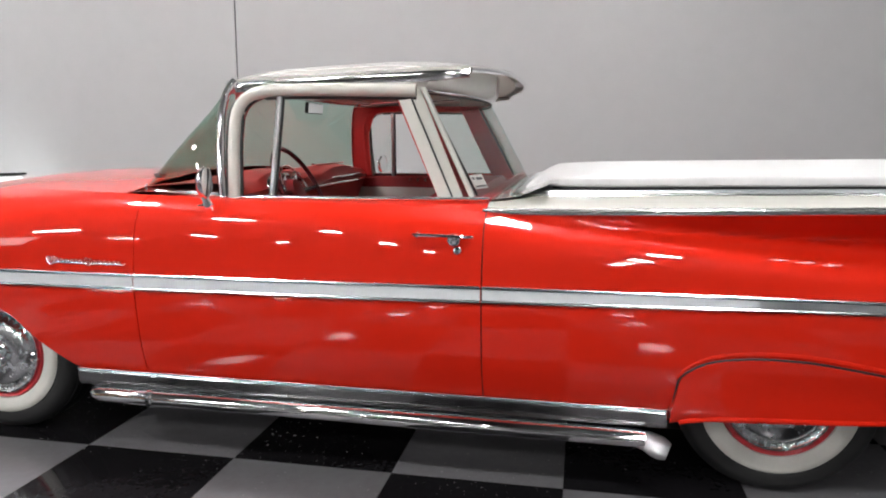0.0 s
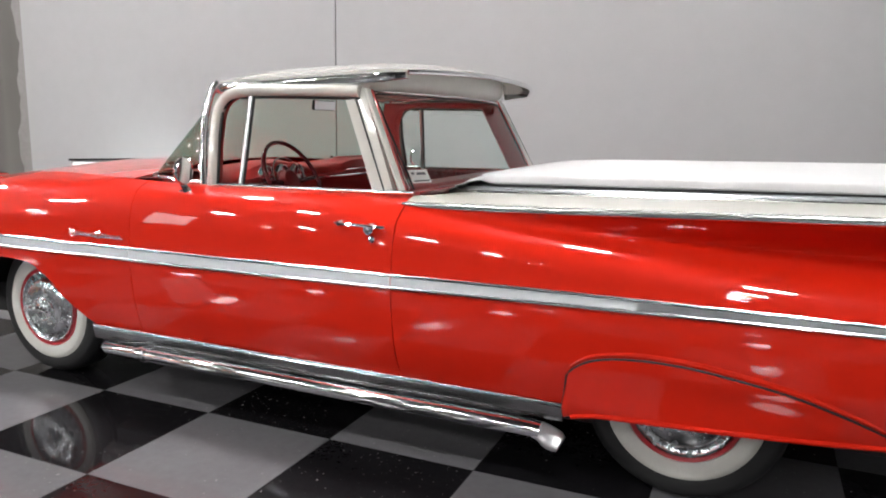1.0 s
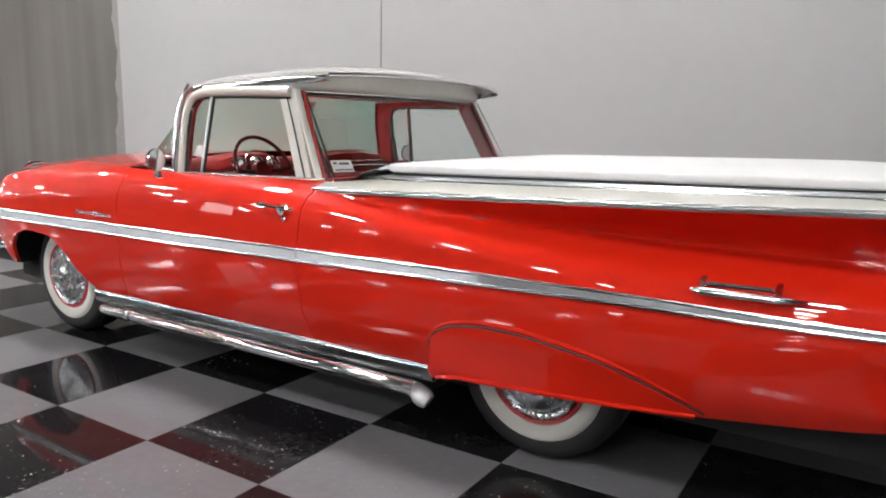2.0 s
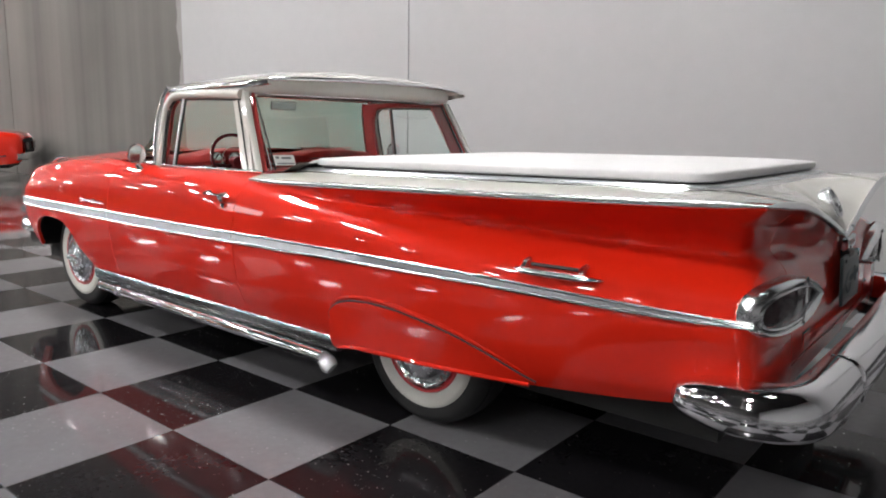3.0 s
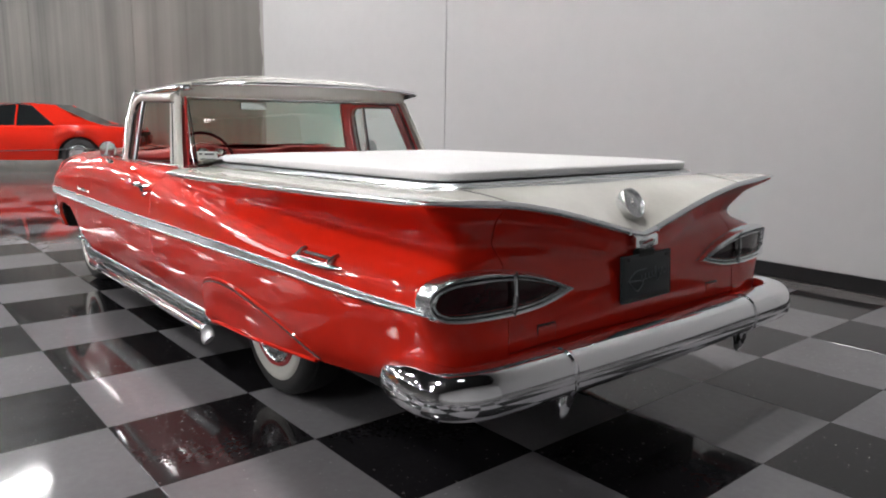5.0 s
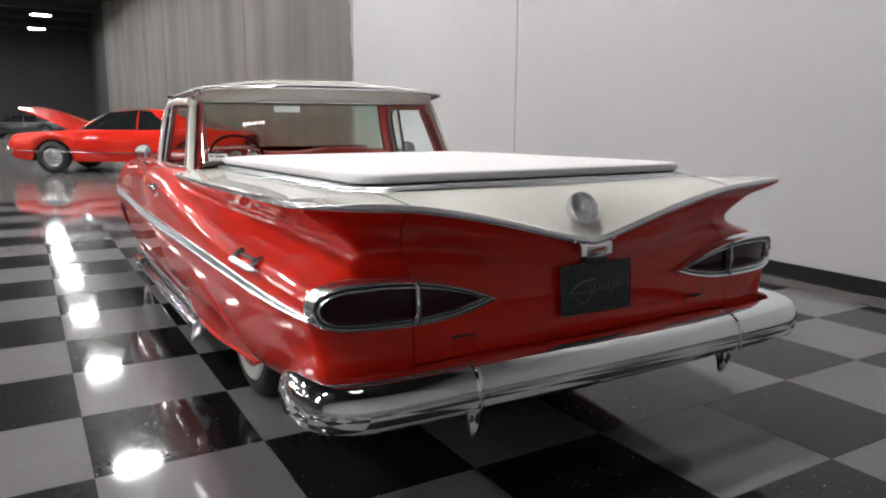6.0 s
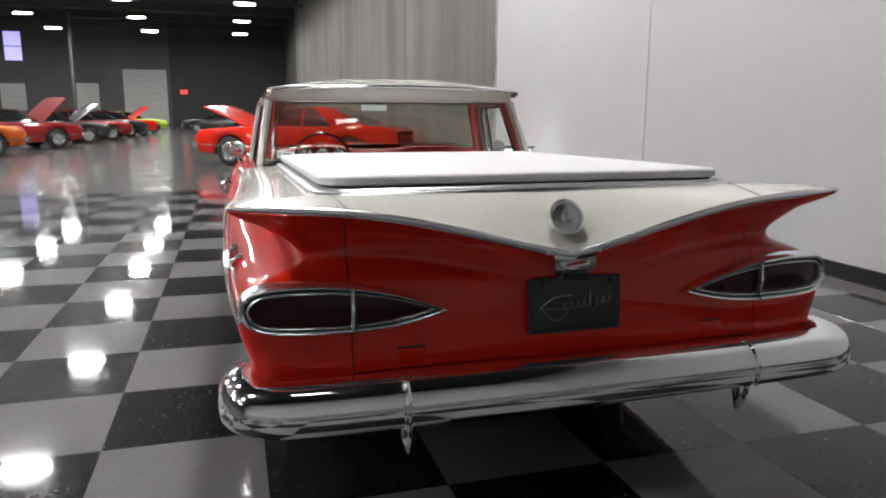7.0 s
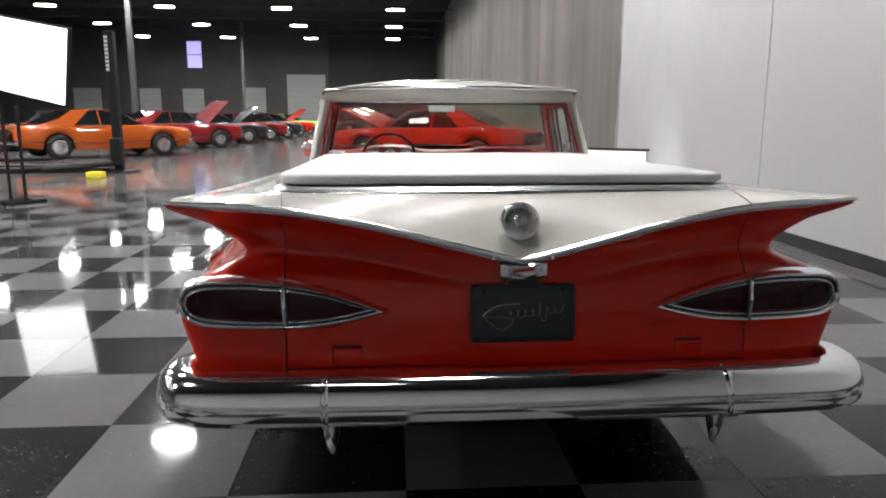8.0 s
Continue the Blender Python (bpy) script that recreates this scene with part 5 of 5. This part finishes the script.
        for x in (-1.38, 1.48):
            w = part("wheel", lathe([(0.19, 0.06), (0.24, 0.09), (0.30, 0.08), (0.33, 0.05), (0.335, -0.06), (0.3, -0.12), (0.2, -0.12)], "y", 28), RUBBER, car)
            w.matrix_basis = pose(x, s * 0.84, 0.335, 0, 0, 0 if s > 0 else 180)
            part("rim", lathe([(0.20, 0.075), (0.185, 0.085), (0.16, 0.05), (0.06, 0.055), (0.05, 0.085), (0.001, 0.09)], "y", 24), SATIN, w)
    part("floor_pan", box(-2.2, 2.2, -0.7, 0.7, 0.25, 0.4), UNDER, car, smooth=0)
    part("cabin", box(-1.3, 0.8, -0.74, 0.74, 0.4, 0.92), UNDER, car, smooth=0)
    return car


def heading(x, y, dx, dy, size=1.0):
    return Matrix.Translation((x, y, 0)) @ Matrix.Rotation(math.atan2(dy, dx), 4, "Z") @ Matrix.Scale(size, 4)


parked_car("bright red fastback coupe with its hood open beside the concrete wall", RED, heading(-12.3, 0.85, -0.466, -0.885, 1.07), 26, liner=RED)
parked_car("orange coupe with chrome wheels parked beside the aisle", ORANGE, heading(-16.6, -9.2, -0.66, 0.75, 1.06))
parked_car("dark red coupe with its hood open, pale hood underside", DARKRED, heading(-21.9, -8.6, -0.6, 0.8, 1.05), 46, liner=HOODLINER)
parked_car("black coupe with its hood open in the far row", BLACKPAINT, heading(-26.8, -8.3, -0.45, 0.89), 40, liner=HOODLINER)
parked_car("dark red sedan in the far row", DARKRED, heading(-30.6, -7.9, -0.4, 0.92), roofline="sedan")
parked_car("black sedan in the far row", BLACKPAINT, heading(-34.4, -7.6, -0.4, 0.92), roofline="sedan")
parked_car("bright red coupe with its dark hood open in the far row", RED, heading(-38.2, -7.4, -0.4, 0.92), 40)
parked_car("lime green coupe at the end of the far row", LIME, heading(-43.0, -7.2, -0.4, 0.92))
parked_car("orange sedan standing behind the orange coupe", ORANGE, heading(-19.5, -14.8, -0.66, 0.75), roofline="sedan")
parked_car("black sedan standing in the second row", BLACKPAINT, heading(-25.5, -14.2, -0.6, 0.8), roofline="sedan")
parked_car("red coupe standing in the second row", DARKRED, heading(-31.0, -13.8, -0.6, 0.8))
parked_car("dark coupe parked near the far end of the aisle", BLACKPAINT, heading(-42.0, -1.2, -0.3, -0.95), roofline="sedan")

# two-post lift
lift = thing("car_lift", "black two-post car lift with low floor arms", "car lift", at=pose(-10.3, -6.4, 0, 0, 0, 0))
part("post", box(-0.1, 0.1, -0.09, 0.09, 0.02, 3.05), DARKSTEEL, lift, bevel=0.02)
part("base_plate", box(-0.35, 0.35, -0.45, 0.35, 0, 0.03), DARKSTEEL, lift, bevel=0.005)
part("floor_beam", box(-0.12, 0.22, -3.4, -0.15, 0.0, 0.10), DARKSTEEL, lift, bevel=0.02)
part("carriage", box(0.09, 0.2, -0.12, 0.12, 0.15, 0.75), DARKSTEEL, lift, bevel=0.02)
for dy in (-0.9, -0.5):
    part("arm", rod([(0.2, -0.1, 0.2), (0.9, dy, 0.16), (1.5, dy - 0.5, 0.16)], 0.05, 8), DARKSTEEL, lift)
for k in range(9):
    part("lettering", box(0.101, 0.105, -0.09, -0.02, 2.95 - 0.085 * k - 0.06, 2.95 - 0.085 * k), WHITELETTER, lift, "white lettering bar")
copy_thing(lift, pose(-11.2, -10.4, 0, 0, 0, 180))
solid("foam_block", slab(-8.95, -8.65, 0.15, 0.03, 0.0, 0.12), YELLOW, "yellow foam block on the floor by the lift", "block").matrix_basis = pose(0, -6.35, 0)

# far end of the hall
for y0, y1, z1 in ((-8.7, -5.5, 4.6), (-12.2, -10.5, 3.5), (-17.3, -15.6, 3.4), (-20.8, -19.1, 3.4), (-26.1, -23.9, 3.4)):
    d = thing("door_1", "pale grey roller door in the far wall", "door", group="roller doors", kind="structure")
    n = int(z1 / 0.45)
    for k in range(n):
        part("panel", box(FAR_X + 0.002, FAR_X + 0.05, y0, y1, k * z1 / n + 0.01, (k + 1) * z1 / n), ROLLER, d, smooth=0)
win = thing("window_1", "small bright daylight window high in the far wall", "window", kind="structure")
part("pane", box(FAR_X + 0.002, FAR_X + 0.03, -16.75, -15.6, 5.1, 6.1), SKYGLOW, win, smooth=0)
part("pane", box(FAR_X + 0.002, FAR_X + 0.03, -16.75, -15.6, 6.16, 7.2), SKYGLOW, win, smooth=0)
part("frame", box(FAR_X + 0.002, FAR_X + 0.06, -16.85, -15.5, 6.1, 6.16), COLUMN, win, smooth=0)
sign = thing("exit_sign", "small red glowing exit sign on the far wall", "sign")
part("face", box(FAR_X + 0.203, FAR_X + 0.25, -4.5, -4.0, 2.75, 3.05), SIGNGLOW, sign, smooth=0)
first_column = thing("column", "grey square steel column", "column", group="hall columns", at=pose(-27, -11.55, 0))
part("shaft", box(-0.11, 0.11, -0.11, 0.11, 0.02, TOP + 0.002), COLUMN, first_column, bevel=0.01)
part("foot", box(-0.3, 0.3, -0.3, 0.3, 0, 0.02), COLUMN, first_column)
copy_thing(first_column, pose(-51.4, -11.4, 0))
for k in range(11):
    j = thing("roof_joist", "dark steel open-web roof joist", "joist", group="roof joists", at=pose(-54 + 5.2 * k, 0, TOP - 0.7))
    part("chord", box(-0.06, 0.06, -31.9, WALL_Y, 0.0, 0.08), JOIST, j, smooth=0)
    part("chord", box(-0.06, 0.06, -31.9, WALL_Y, 0.6, 0.702), JOIST, j, smooth=0)
    zig = [(0, -31.5 + 0.62 * i, 0.04 + 0.6 * (i % 2)) for i in range(56)]
    part("web", rod(zig, 0.025, 5, up=(1, 0, 0)), JOIST, j)
duct = thing("overhead_pipe", "pale pipe hung under the ceiling", "pipe")
part("run", rod([(-38, -13.5, 7.35), (-20, -9.0, 7.35)], 0.09, 10), COLUMN, duct)
for t in (0.1, 0.5, 0.9):
    p = Vector((-38, -13.5, 7.35)).lerp(Vector((-20, -9.0, 7.35)), t)
    part("hanger", rod([p, (p.x, p.y, TOP + 0.002)], 0.015, 6), COLUMN, duct)
# ---- floor tiles ----
TILE, TX, TY, TURN = 0.608, 1.0227, -1.546, radians(-0.39)
tiled = thing("tile_floor", "glossy grey and black chequered floor tiles", "floor tiles", kind="structure")


def tile_mesh(name, material):
    bm = bmesh.new()
    h, c = TILE / 2 - 0.0006, 0.0012
    rows = [[(sx * (h - i), sy * (h - i), z) for sx, sy in ((1, 1), (-1, 1), (-1, -1), (1, -1))] for i, z in ((0, -0.006), (0, -c), (c, 0))]
    vs = add_sheet(bm, rows, True)
    bm.faces.new(vs[-1])
    bmesh.ops.recalc_face_normals(bm, faces=bm.faces)
    me = bpy.data.meshes.new(name)
    bm.to_mesh(me)
    bm.free()
    me.materials.append(material)
    return me


tile_meshes = [tile_mesh("tile_a", TILE_DARK), tile_mesh("tile_b", TILE_LIGHT)]
rest = [bmesh.new(), bmesh.new()]
for i in range(-12, 20):
    for j in range(-14, 8):
        x = TX + TILE * ((i + 0.5) * math.cos(TURN) - (j + 0.5) * math.sin(TURN))
        y = TY + TILE * ((i + 0.5) * math.sin(TURN) + (j + 0.5) * math.cos(TURN))
        if y + 0.31 > WALL_Y:
            continue
        if x + 0.31 > EAST:
            continue
        if j >= -5 and i < 12:
            t = new("tile", tile_meshes[(i + j + 1) % 2])
            t.matrix_basis = Matrix.Translation((x, y, 0)) @ Matrix.Rotation(TURN, 4, "Z")
            t.parent = tiled
        else:
            h = TILE / 2 - 0.0008
            bm = rest[(i + j + 1) % 2]
            corner = [bm.verts.new((x + a * h, y + b * h, 0)) for a, b in ((1, 1), (-1, 1), (-1, -1), (1, -1))]
            bm.faces.new(corner)
for bm, m in zip(rest, (TILE_DARK, TILE_LIGHT)):
    tagged(part("far_tiles", bm, m, tiled, smooth=0), kind="stuff")
